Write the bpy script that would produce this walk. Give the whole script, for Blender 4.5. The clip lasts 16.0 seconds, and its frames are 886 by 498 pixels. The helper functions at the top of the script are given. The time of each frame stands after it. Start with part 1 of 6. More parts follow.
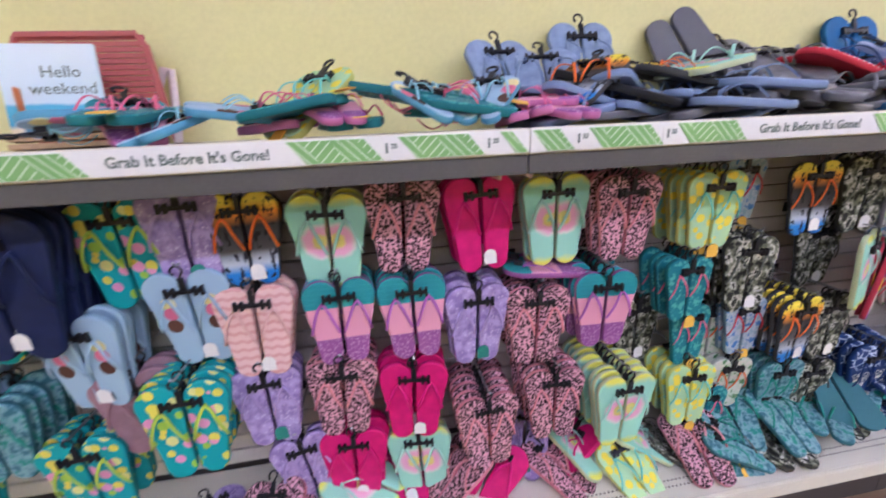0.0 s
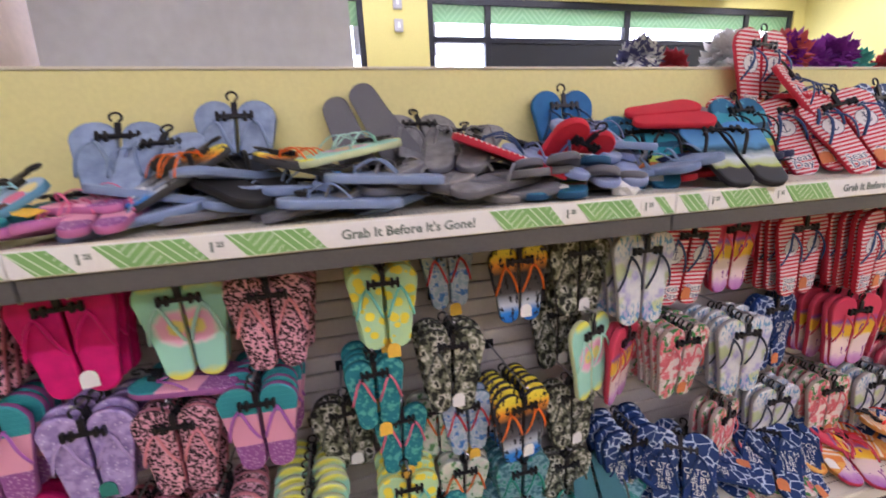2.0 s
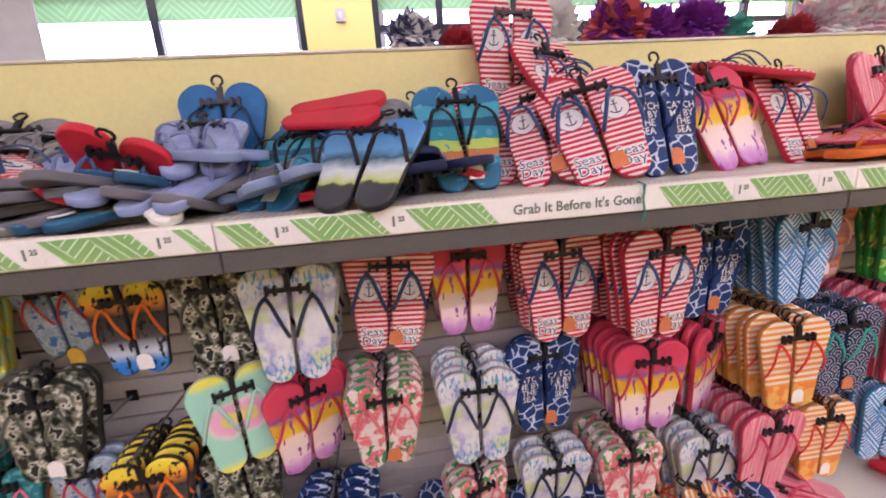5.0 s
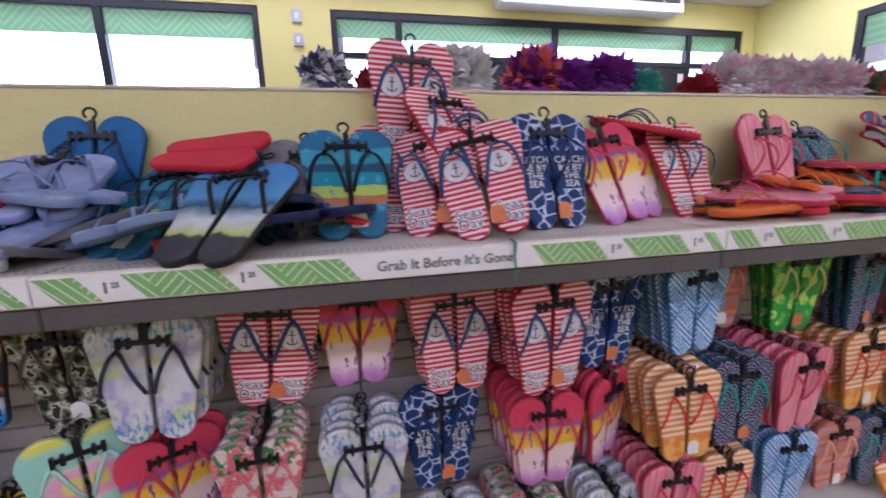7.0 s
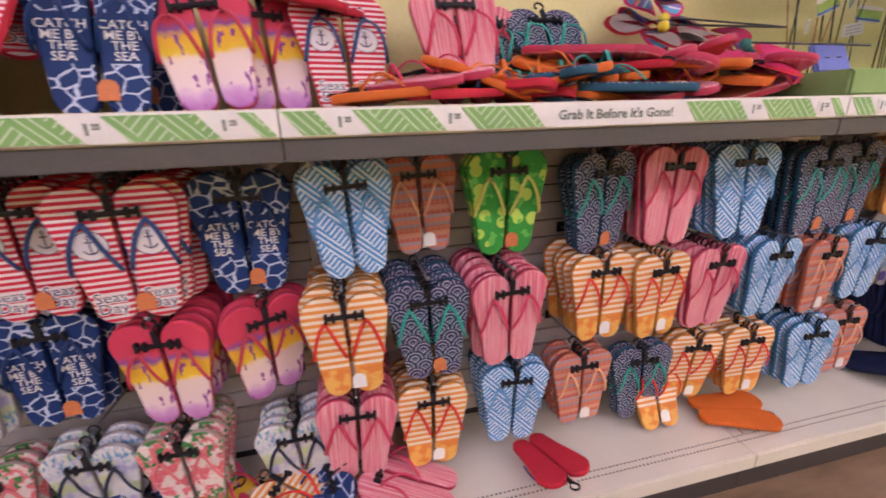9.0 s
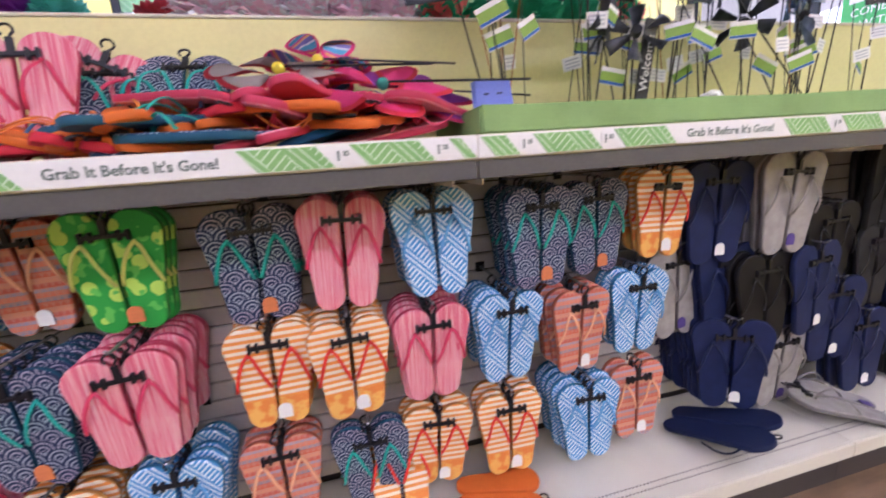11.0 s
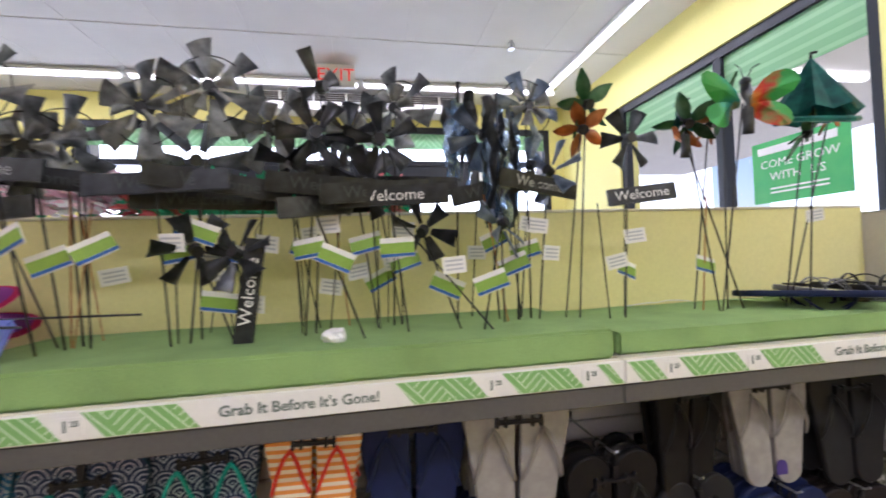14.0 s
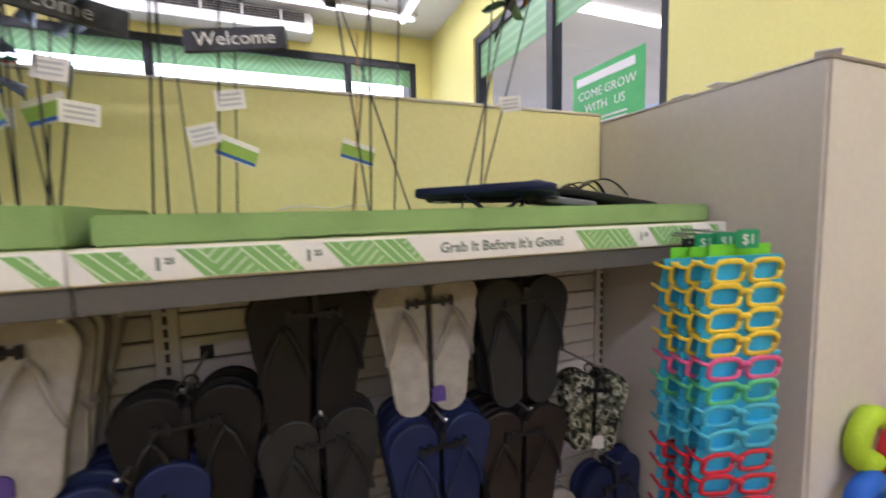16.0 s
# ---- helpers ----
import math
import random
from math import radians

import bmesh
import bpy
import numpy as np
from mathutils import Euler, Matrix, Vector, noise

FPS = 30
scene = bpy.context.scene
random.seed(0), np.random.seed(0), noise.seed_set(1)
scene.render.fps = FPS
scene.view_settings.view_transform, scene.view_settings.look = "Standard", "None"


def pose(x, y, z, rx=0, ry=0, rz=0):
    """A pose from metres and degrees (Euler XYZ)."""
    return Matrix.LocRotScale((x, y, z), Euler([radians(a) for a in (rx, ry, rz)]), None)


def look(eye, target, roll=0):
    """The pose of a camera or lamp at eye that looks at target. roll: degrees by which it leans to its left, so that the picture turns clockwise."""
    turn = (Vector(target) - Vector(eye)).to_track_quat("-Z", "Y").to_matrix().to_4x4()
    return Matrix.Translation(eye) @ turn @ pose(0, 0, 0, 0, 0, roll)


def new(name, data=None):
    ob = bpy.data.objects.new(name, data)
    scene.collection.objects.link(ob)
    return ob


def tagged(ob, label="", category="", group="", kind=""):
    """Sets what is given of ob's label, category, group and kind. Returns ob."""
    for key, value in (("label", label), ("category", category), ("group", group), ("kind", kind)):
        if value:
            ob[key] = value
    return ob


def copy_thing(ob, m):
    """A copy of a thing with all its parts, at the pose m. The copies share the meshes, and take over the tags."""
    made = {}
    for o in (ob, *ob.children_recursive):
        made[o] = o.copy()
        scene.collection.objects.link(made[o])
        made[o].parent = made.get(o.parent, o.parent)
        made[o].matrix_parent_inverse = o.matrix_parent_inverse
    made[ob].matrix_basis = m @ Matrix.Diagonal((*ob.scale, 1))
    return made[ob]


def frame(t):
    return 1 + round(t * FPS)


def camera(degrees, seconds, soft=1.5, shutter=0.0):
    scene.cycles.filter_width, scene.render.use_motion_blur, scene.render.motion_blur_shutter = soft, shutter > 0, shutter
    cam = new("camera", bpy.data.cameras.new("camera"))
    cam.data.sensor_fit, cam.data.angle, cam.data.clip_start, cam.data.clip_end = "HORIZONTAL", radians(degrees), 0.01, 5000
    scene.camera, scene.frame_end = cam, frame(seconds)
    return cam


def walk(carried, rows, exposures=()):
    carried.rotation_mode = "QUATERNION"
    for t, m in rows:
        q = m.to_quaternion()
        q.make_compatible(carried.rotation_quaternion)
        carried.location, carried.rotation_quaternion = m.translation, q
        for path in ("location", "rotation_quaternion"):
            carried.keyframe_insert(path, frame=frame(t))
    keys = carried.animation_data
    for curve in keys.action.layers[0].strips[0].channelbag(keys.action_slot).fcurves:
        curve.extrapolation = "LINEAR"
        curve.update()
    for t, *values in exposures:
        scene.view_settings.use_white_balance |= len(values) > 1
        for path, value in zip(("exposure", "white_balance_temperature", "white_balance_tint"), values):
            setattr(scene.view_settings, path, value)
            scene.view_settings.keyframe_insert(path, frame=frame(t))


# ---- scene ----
cam = camera(95.6, 16.0, soft=1.7, shutter=0.35)
PATH = [
    (0, (-0.295, -1.146, 1.201), (0.008, 0.741, 0.611), -2.6),
    (0.5, (-0.142, -1.089, 1.25), (0.324, 0.799, 0.783), -3.1),
    (1, (0.085, -1.048, 1.307), (0.64, 0.831, 0.903), -3.4),
    (1.5, (0.28, -1.065, 1.329), (0.819, 0.82, 0.935), -3.7),
    (2, (0.506, -1.135, 1.299), (0.966, 0.755, 0.836), -2.9),
    (2.5, (0.711, -1.114, 1.228), (1.136, 0.763, 0.681), -2.4),
    (3, (0.874, -1.076, 1.237), (1.24, 0.778, 0.58), -1.9),
    (3.5, (0.979, -1.076, 1.203), (1.291, 0.74, 0.425), -1.9),
    (4, (1.162, -1.146, 1.192), (1.338, 0.654, 0.338), -2.5),
    (4.5, (1.355, -1.149, 1.222), (1.56, 0.733, 0.578), -3.6),
    (4.7, (1.435, -1.103, 1.265), (1.669, 0.803, 0.706), -4.0),
    (6.8, (1.612, -1.049, 1.315), (2.026, 0.874, 0.955), -1.7),
    (7, (1.686, -1.078, 1.326), (2.104, 0.838, 0.934), -1.6),
    (7.5, (1.864, -1.174, 1.257), (2.281, 0.74, 0.854), -2.1),
    (8, (2.053, -1.184, 1.17), (2.46, 0.7, 0.638), -1.7),
    (8.5, (2.3, -1.125, 1.173), (2.715, 0.729, 0.547), -1.2),
    (10.8, (3.294, -1.17, 1.14), (3.746, 0.715, 0.647), -4.8),
    (11, (3.382, -1.176, 1.146), (3.845, 0.721, 0.711), -4.1),
    (11.5, (3.638, -1.227, 1.216), (4.108, 0.684, 0.857), -3.9),
    (12, (3.803, -1.215, 1.288), (4.252, 0.722, 1.079), -5.5),
    (12.5, (3.919, -1.14, 1.344), (4.231, 0.835, 1.274), -5.1),
    (13, (4.047, -1.104, 1.383), (4.247, 0.886, 1.375), -3.9),
    (13.5, (4.225, -1.103, 1.408), (4.444, 0.885, 1.443), -2.9),
    (14, (4.397, -1.104, 1.396), (4.764, 0.862, 1.443), -2.1),
    (14.5, (4.597, -1.086, 1.391), (5.081, 0.854, 1.434), -1.7),
    (15, (4.807, -1.022, 1.375), (5.371, 0.897, 1.379), -1.7),
    (15.5, (4.948, -1.0, 1.278), (5.565, 0.902, 1.223), -1.2),
    (16, (5.131, -1.035, 1.223), (5.86, 0.819, 1.047), -1.4),
]
EXPOSURES = [(0.0, 0.52, 5100, 34), (0.5, 0.64, 5200, 34), (1.0, 0.25, 5300, 34), (1.5, 0.15, 5500, 34), (2.5, 0.28, 5800, 34), (3.5, 0.4, 5850, 40),
             (4.5, 0.46, 5950, 42), (7.0, -0.2, 5200, 38), (7.5, -0.2, 5200, 40), (8.0, 0.10, 5800, 42), (8.5, 0.18, 5900, 44), (11.0, 0.42, 5300, 38), (11.5, 0.38, 4950, 34),
             (12.0, 0.24, 4900, 32), (12.5, 0.12, 5300, 30), (13.5, 0.06, 5500, 28), (14.5, -0.1, 5600, 25), (16.0, -0.16, 5700, 26)]
walk(cam, [(t, look(eye, target, roll)) for t, eye, target, roll in PATH], EXPOSURES)

# ---- world and light ----
world = bpy.data.worlds.new("sky")
scene.world = world
world.use_nodes = True
_n = world.node_tree.nodes
_sky = _n.new("ShaderNodeTexSky")
_sky.sky_type, _sky.sun_disc = "NISHITA", False
_sky.sun_elevation, _sky.sun_rotation = radians(50), radians(20)
world.node_tree.links.new(_sky.outputs[0], _n["Background"].inputs[0])
_n["Background"].inputs[1].default_value = 0.12
sun = bpy.data.lights.new("sun", "SUN")
sun.energy, sun.angle, sun.color = 4.8, radians(0.5), (1, 0.95, 0.88)
new("sun", sun).matrix_basis = look((0, 0, 10), (0.4, 2.0, 7.0))


def area(name, m, sx, sy, watts, colour):
    la = bpy.data.lights.new(name, "AREA")
    la.shape, la.size, la.size_y, la.energy, la.color = "RECTANGLE", sx, sy, watts, colour
    new(name, la).matrix_basis = m


TUBE = (1.0, 0.97, 0.93)
# two aisle lamps added out of view, placed to light the hanging rows
for _y, _w in ((-5.2, 120), (-2.6, 112)):
    area("tube_light", pose(2.0, _y, 3.12), 11.0, 0.14, _w, TUBE)
area("tube_light", pose(2.4, 2.95, 3.12), 7.6, 0.12, 40, TUBE)
# side strip's lamp, lengthened south beyond y -3 to brighten the last section
area("tube_light", pose(6.35, -2.1, 3.12), 0.12, 9.6, 68, TUBE)
area("window_light", pose(4.1, 3.6, 2.2, 90, 0, 180), 4.8, 1.2, 100, (0.92, 0.97, 1.0))
area("window_light", pose(-1.0, 3.6, 2.2, 90, 0, 180), 3.6, 1.2, 80, (0.92, 0.97, 1.0))


# ---- materials ----
class Net:
    """Short-hand for a material's nodes."""

    def __init__(self, name, rough=0.5, metal=0.0, spec=0.5, own=""):
        self.m = bpy.data.materials.new(name)
        self.m.use_nodes = True
        self.t = self.m.node_tree
        self.b = self.t.nodes["Principled BSDF"]
        self.b.inputs["Roughness"].default_value = rough
        self.b.inputs["Metallic"].default_value = metal
        self.b.inputs["Specular IOR Level"].default_value = spec
        if own:
            at = self.t.nodes.new("ShaderNodeAttribute")
            at.attribute_name = own
            self.co = at.outputs["Vector"]
        else:
            self.co = self.t.nodes.new("ShaderNodeTexCoord").outputs["Object"]
        sp = self.t.nodes.new("ShaderNodeSeparateXYZ")
        self.t.links.new(self.co, sp.inputs[0])
        self.x, self.y, self.z = sp.outputs

    def put(self, sock, v):
        if isinstance(v, bpy.types.NodeSocket):
            self.t.links.new(v, sock)
        elif isinstance(v, tuple):
            sock.default_value = (*v[:3], 1) if len(sock.default_value) == 4 else v
        else:
            sock.default_value = v

    def math(self, op, a, b=0.0, c=None):
        n = self.t.nodes.new("ShaderNodeMath")
        n.operation = op
        self.put(n.inputs[0], a)
        self.put(n.inputs[1], b)
        if c is not None:
            self.put(n.inputs[2], c)
        return n.outputs[0]

    def mix(self, f, a, b):
        n = self.t.nodes.new("ShaderNodeMix")
        n.data_type = "RGBA"
        self.put(n.inputs[0], f)
        self.put(n.inputs[6], a)
        self.put(n.inputs[7], b)
        return n.outputs[2]

    def ramp(self, f, stops, hard=False):
        n = self.t.nodes.new("ShaderNodeValToRGB")
        if hard:
            n.color_ramp.interpolation = "CONSTANT"
        e = n.color_ramp.elements
        while len(e) < len(stops):
            e.new(0.5)
        for q, (p, c) in zip(e, stops):
            q.position, q.color = p, (*c, 1)
        self.put(n.inputs[0], f)
        return n.outputs[0]

    def vec(self, x, y, z):
        n = self.t.nodes.new("ShaderNodeCombineXYZ")
        for k, v in enumerate((x, y, z)):
            self.put(n.inputs[k], v)
        return n.outputs[0]

    def noise(self, scale, detail=3.0, co=None):
        n = self.t.nodes.new("ShaderNodeTexNoise")
        self.put(n.inputs["Vector"], co or self.co)
        n.inputs["Scale"].default_value, n.inputs["Detail"].default_value = scale, detail
        return n.outputs[0]

    def cells(self, scale, out=0, feature="F1", co=None):
        n = self.t.nodes.new("ShaderNodeTexVoronoi")
        n.feature = feature
        self.put(n.inputs["Vector"], co or self.co)
        n.inputs["Scale"].default_value = scale
        return n.outputs[out]

    def dist(self, x, z, x0, z0):
        a = self.math("SUBTRACT", x, x0)
        b = self.math("SUBTRACT", z, z0)
        return self.math("SQRT", self.math("ADD", self.math("MULTIPLY", a, a), self.math("MULTIPLY", b, b)))

    def less(self, a, b):
        return self.math("LESS_THAN", a, b)

    def saw(self, a, period):
        return self.math("FRACT", self.math("DIVIDE", a, period))

    def bump(self, h, strength=0.2, d=0.002):
        n = self.t.nodes.new("ShaderNodeBump")
        n.inputs["Strength"].default_value, n.inputs["Distance"].default_value = strength, d
        self.put(n.inputs["Height"], h)
        self.t.links.new(n.outputs[0], self.b.inputs["Normal"])

    def done(self, col):
        self.put(self.b.inputs["Base Color"], col)
        return self.m


def plain(name, c, rough=0.5, metal=0.0, grain=120.0, amount=0.12, bump=0.15, wear=3.0, spec=0.35):
    """A paint, plastic or metal with fine grain and broad blotches."""
    n = Net(name, rough, metal, spec)
    fine, broad = n.noise(grain, 4), n.noise(wear, 3)
    f = n.math("MULTIPLY_ADD", fine, 0.5, n.math("MULTIPLY", broad, 0.5))
    lo, hi = tuple(v * (1 - amount) for v in c), tuple(min(1, v * (1 + amount)) for v in c)
    n.bump(fine, bump, 0.001)
    return n.done(n.ramp(f, [(0.3, lo), (0.7, hi)]))


YELLOW = plain("yellow_wall_paint", (0.74, 0.68, 0.24), 0.6, grain=60, amount=0.05, wear=1.2)
PANEL = plain("yellow_panel_paint", (0.76, 0.71, 0.33), 0.45, grain=90, amount=0.06, wear=1.5)
CEIL = plain("ceiling_tile", (0.72, 0.72, 0.72), 0.85, grain=150, amount=0.06)
SHELF = plain("cream_enamel", (0.72, 0.68, 0.56), 0.4, grain=80, amount=0.06, wear=5)
SLAT = plain("cream_slat", (0.70, 0.65, 0.60), 0.45, grain=80, amount=0.07, wear=4)
# near-black stands in for the shade inside grooves, slots and grille gaps
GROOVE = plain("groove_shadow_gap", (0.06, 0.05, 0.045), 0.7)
WHITE = plain("white_plastic", (0.78, 0.78, 0.76), 0.4)
PAPER = plain("white_paper", (0.80, 0.79, 0.76), 0.65, amount=0.04)
INK = plain("grey_ink", (0.16, 0.20, 0.17), 0.6)
BLACK = plain("black_plastic", (0.012, 0.012, 0.014), 0.35)
STEEL = plain("galvanised_wire", (0.42, 0.42, 0.42), 0.35, 0.9)
FRAME = plain("black_window_frame", (0.022, 0.025, 0.032), 0.4, amount=0.2)
CARD = plain("brown_cardboard", (0.30, 0.20, 0.12), 0.8, grain=40)
CARTON = plain("beige_carton", (0.60, 0.49, 0.42), 0.75, grain=40)
BOARD = plain("grey_board", (0.50, 0.51, 0.54), 0.5, grain=25, amount=0.1, wear=6)
ENDP = plain("beige_end_panel", (0.66, 0.61, 0.56), 0.5, grain=60, amount=0.06, wear=2)
FOAM = plain("green_floral_foam", (0.25, 0.39, 0.14), 0.95, grain=700, amount=0.22, bump=0.6, wear=9)
ORANGE_TAG = plain("orange_label", (0.62, 0.20, 0.07), 0.6)
YELLOW_TAG = plain("yellow_label", (0.85, 0.52, 0.06), 0.6)
TEAL_TAG = plain("teal_label", (0.03, 0.22, 0.18), 0.6)
PURPLE_TAG = plain("purple_label", (0.08, 0.05, 0.22), 0.6)
GREEN_TAG = plain("green_label", (0.26, 0.42, 0.07), 0.6)
BLUE_TAG = plain("blue_label", (0.04, 0.13, 0.42), 0.6)
DKGREEN = plain("dark_green_tinsel", (0.02, 0.30, 0.13), 0.5)


def floor_mat():
    n = Net("brown_vinyl_floor", 0.35)
    g = n.noise(14, 6, n.vec(n.math("MULTIPLY", n.x, 0.3), n.y, n.z))
    b = n.noise(3, 4)
    f = n.math("MULTIPLY_ADD", g, 0.6, n.math("MULTIPLY", b, 0.4))
    n.bump(g, 0.1)
    return n.done(n.ramp(f, [(0.3, (0.10, 0.06, 0.035)), (0.5, (0.22, 0.14, 0.08)), (0.7, (0.33, 0.22, 0.14))]))


def herring():
    """Green label strips with a woven pattern of slanted bars."""
    n = Net("green_weave_label", 0.45)
    lean = n.math("ADD", n.x, n.math("MULTIPLY", n.z, 0.75))
    s = n.math("SIGN", n.math("SUBTRACT", n.saw(lean, 0.094), 0.5))
    d = n.math("ADD", n.math("MULTIPLY", n.x, s), n.math("MULTIPLY", n.z, 1.0))
    line = n.less(n.saw(d, 0.0172), 0.2)
    base = n.mix(n.noise(25), (0.17, 0.40, 0.12), (0.27, 0.50, 0.17))
    return n.done(n.mix(line, base, (0.60, 0.74, 0.52)))


def glass_mat():
    n = Net("window_glass", 0.02)
    n.b.inputs["Transmission Weight"].default_value = 1.0
    n.b.inputs["IOR"].default_value = 1.05
    return n.done((0.96, 0.98, 0.97))


def film_mat():
    n = Net("green_window_film", 0.4)
    n.b.inputs["Transmission Weight"].default_value = 0.35
    s = n.math("SIGN", n.math("SUBTRACT", n.saw(n.x, 0.6), 0.5))
    d = n.math("ADD", n.math("MULTIPLY", n.x, s), n.z)
    return n.done(n.mix(n.less(n.saw(d, 0.07), 0.35), (0.20, 0.42, 0.20), (0.30, 0.52, 0.28)))


def glow(name, c, e):
    n = Net(name)
    n.b.inputs["Emission Color"].default_value = (*c, 1)
    n.b.inputs["Emission Strength"].default_value = e
    return n.done(c)


FLOOR, WEAVE, GLASS, FILM = floor_mat(), herring(), glass_mat(), film_mat()
TUBES = glow("lit_tube", (1, 0.97, 0.92), 3.5)
OUTSIDE = glow("bright_daylight_haze", (0.95, 0.98, 1.0), 0.95)
EXITRED = glow("exit_letters", (0.9, 0.06, 0.05), 0.5)


def dark_metal(name, c, c2, rough=0.45):
    n = Net(name, rough, 0.4)
    f = n.noise(30, 5)
    n.bump(f, 0.2)
    return n.done(n.ramp(f, [(0.35, c), (0.65, c2)]))


BLADE = dark_metal("weathered_dark_metal", (0.11, 0.115, 0.115), (0.34, 0.35, 0.345), 0.42)
BLADE2 = dark_metal("black_metal", (0.022, 0.024, 0.027), (0.085, 0.09, 0.098), 0.3)
BLADE3 = dark_metal("blue_grey_metal", (0.10, 0.14, 0.20), (0.30, 0.36, 0.46), 0.3)
STAKE = dark_metal("black_stake", (0.01, 0.01, 0.01), (0.03, 0.03, 0.03), 0.4)
LEAFG = dark_metal("painted_green_metal", (0.03, 0.12, 0.04), (0.12, 0.22, 0.10), 0.5)
RUST = dark_metal("painted_orange_metal", (0.28, 0.08, 0.02), (0.55, 0.22, 0.05), 0.5)
TEALM = dark_metal("painted_teal_metal", (0.005, 0.09, 0.09), (0.02, 0.20, 0.17), 0.5)


# ---- flip-flop prints (coordinates: x across, z along the sole, metres) ----
def eva(name, col, rough=0.55):
    """Foam rubber edge or strap."""
    return plain(name, col, rough, grain=300, amount=0.1, bump=0.1, wear=14, spec=0.22)


def print_mat(name, paint, rough=0.5):
    n = Net(name, rough, spec=0.22, own="sole_place")
    n.bump(n.noise(900, 2), 0.12, 0.0006)
    return n.done(paint(n))


def p_solid(c, c2=None):
    return lambda n: n.ramp(n.noise(35, 5), [(0.35, tuple(v * 0.9 for v in c)), (0.65, c2 or tuple(min(1, v * 1.1) for v in c))])


def p_leopard(n):
    d = n.cells(150)
    e = n.math("ADD", d, n.math("MULTIPLY_ADD", n.noise(240), 0.44, -0.22))
    return n.ramp(e, [(0.0, (0.56, 0.20, 0.28)), (0.14, (0.022, 0.014, 0.018)), (0.53, (0.74, 0.38, 0.46))], True)


def p_tie(n):
    r = n.dist(n.math("ABSOLUTE", n.x), n.z, 0.020, 0.008)
    r = n.math("ADD", r, n.math("MULTIPLY_ADD", n.noise(60), 0.016, -0.008))
    mint = (0.34, 0.68, 0.54)
    rings = n.ramp(n.math("MULTIPLY", r, 14), [(0.0, (0.30, 0.62, 0.50)), (0.08, (0.78, 0.72, 0.22)), (0.20, (0.80, 0.70, 0.20)), (0.30, (0.82, 0.40, 0.58)),
                                               (0.46, (0.82, 0.44, 0.60)), (0.56, (0.70, 0.66, 0.62)), (0.66, mint), (1.0, mint)])
    tip = n.ramp(n.math("MULTIPLY_ADD", n.math("ABSOLUTE", n.z), 8.0, n.math("MULTIPLY_ADD", n.noise(30), 0.3, -0.15)), [(0.74, (0, 0, 0)), (0.88, (1, 1, 1))])
    return n.mix(tip, rings, (0.76, 0.76, 0.10))


def p_lav(n):
    a = n.ramp(n.noise(60, 4), [(0.42, (0.30, 0.22, 0.48)), (0.58, (0.46, 0.36, 0.64))])
    return n.mix(n.less(n.cells(95), 0.2), a, (0.70, 0.62, 0.80))


def p_mermaid(n):
    sc = n.less(n.saw(n.dist(n.saw(n.x, 0.010), n.saw(n.z, 0.012), 0.5, 0.3), 0.5), 0.25)
    teal = n.mix(sc, (0.03, 0.27, 0.30), (0.06, 0.36, 0.38))
    dots = n.mix(n.less(n.cells(150), 0.32), (0.30, 0.10, 0.30), (0.55, 0.32, 0.52))
    b = n.ramp(n.math("MULTIPLY_ADD", n.z, 4.0, 0.5), [(0, (0, 0, 0)), (0.34, (1, 1, 1))], True)
    pk = n.mix(b, dots, (0.78, 0.36, 0.48))
    return n.mix(n.math("GREATER_THAN", n.z, 0.042), pk, teal)


def p_palm(n):
    b = n.ramp(n.math("MULTIPLY_ADD", n.z, 3.7, 0.5), [(0.0, (0.02, 0.12, 0.50)), (0.22, (0.03, 0.22, 0.62)), (0.3, (0.5, 0.55, 0.6)), (0.42, (0.10, 0.10, 0.11)),
                                                     (0.62, (0.05, 0.05, 0.05)), (0.72, (0.80, 0.28, 0.02)), (0.82, (0.82, 0.66, 0.04)), (1.0, (0.82, 0.72, 0.05))])
    leaf = n.math("GREATER_THAN", n.noise(70, 3, n.vec(n.x, 0.0, n.math("MULTIPLY", n.z, 0.6))), 0.58)
    return n.mix(leaf, b, (0.02, 0.02, 0.025))


def p_shell(n):
    w = n.math("ADD", n.z, n.math("MULTIPLY", n.math("ABSOLUTE", n.math("SUBTRACT", n.saw(n.x, 0.026), 0.5)), 0.01))
    return n.mix(n.less(n.saw(w, 0.022), 0.4), (0.80, 0.55, 0.52), (0.70, 0.38, 0.36))


def p_ice(n):
    d = n.dist(n.math("ABSOLUTE", n.x), n.z, 0.045, 0.045)
    s = n.mix(n.less(d, 0.016), (0.36, 0.52, 0.66), (0.80, 0.70, 0.30))
    s = n.mix(n.less(n.dist(n.math("ABSOLUTE", n.x), n.z, 0.045, 0.020), 0.016), s, (0.70, 0.18, 0.28))
    return n.mix(n.less(n.dist(n.math("ABSOLUTE", n.x), n.z, 0.045, -0.012), 0.017), s, (0.10, 0.045, 0.03))


def p_fruit(n):
    c = n.cells(32, 1)
    hue = n.ramp(n.math("FRACT", n.math("MULTIPLY", c, 7.3)), [(0, (0.75, 0.66, 0.08)), (0.35, (0.75, 0.32, 0.52)), (0.6, (0.35, 0.58, 0.06)), (0.8, (0.75, 0.72, 0.25))], True)
    return n.mix(n.less(n.cells(32), 0.42), (0.02, 0.36, 0.38), hue)


def p_lemon(n):
    return n.mix(n.less(n.cells(34), 0.40), n.mix(n.noise(30), (0.36, 0.66, 0.52), (0.55, 0.72, 0.25)), (0.84, 0.72, 0.05))


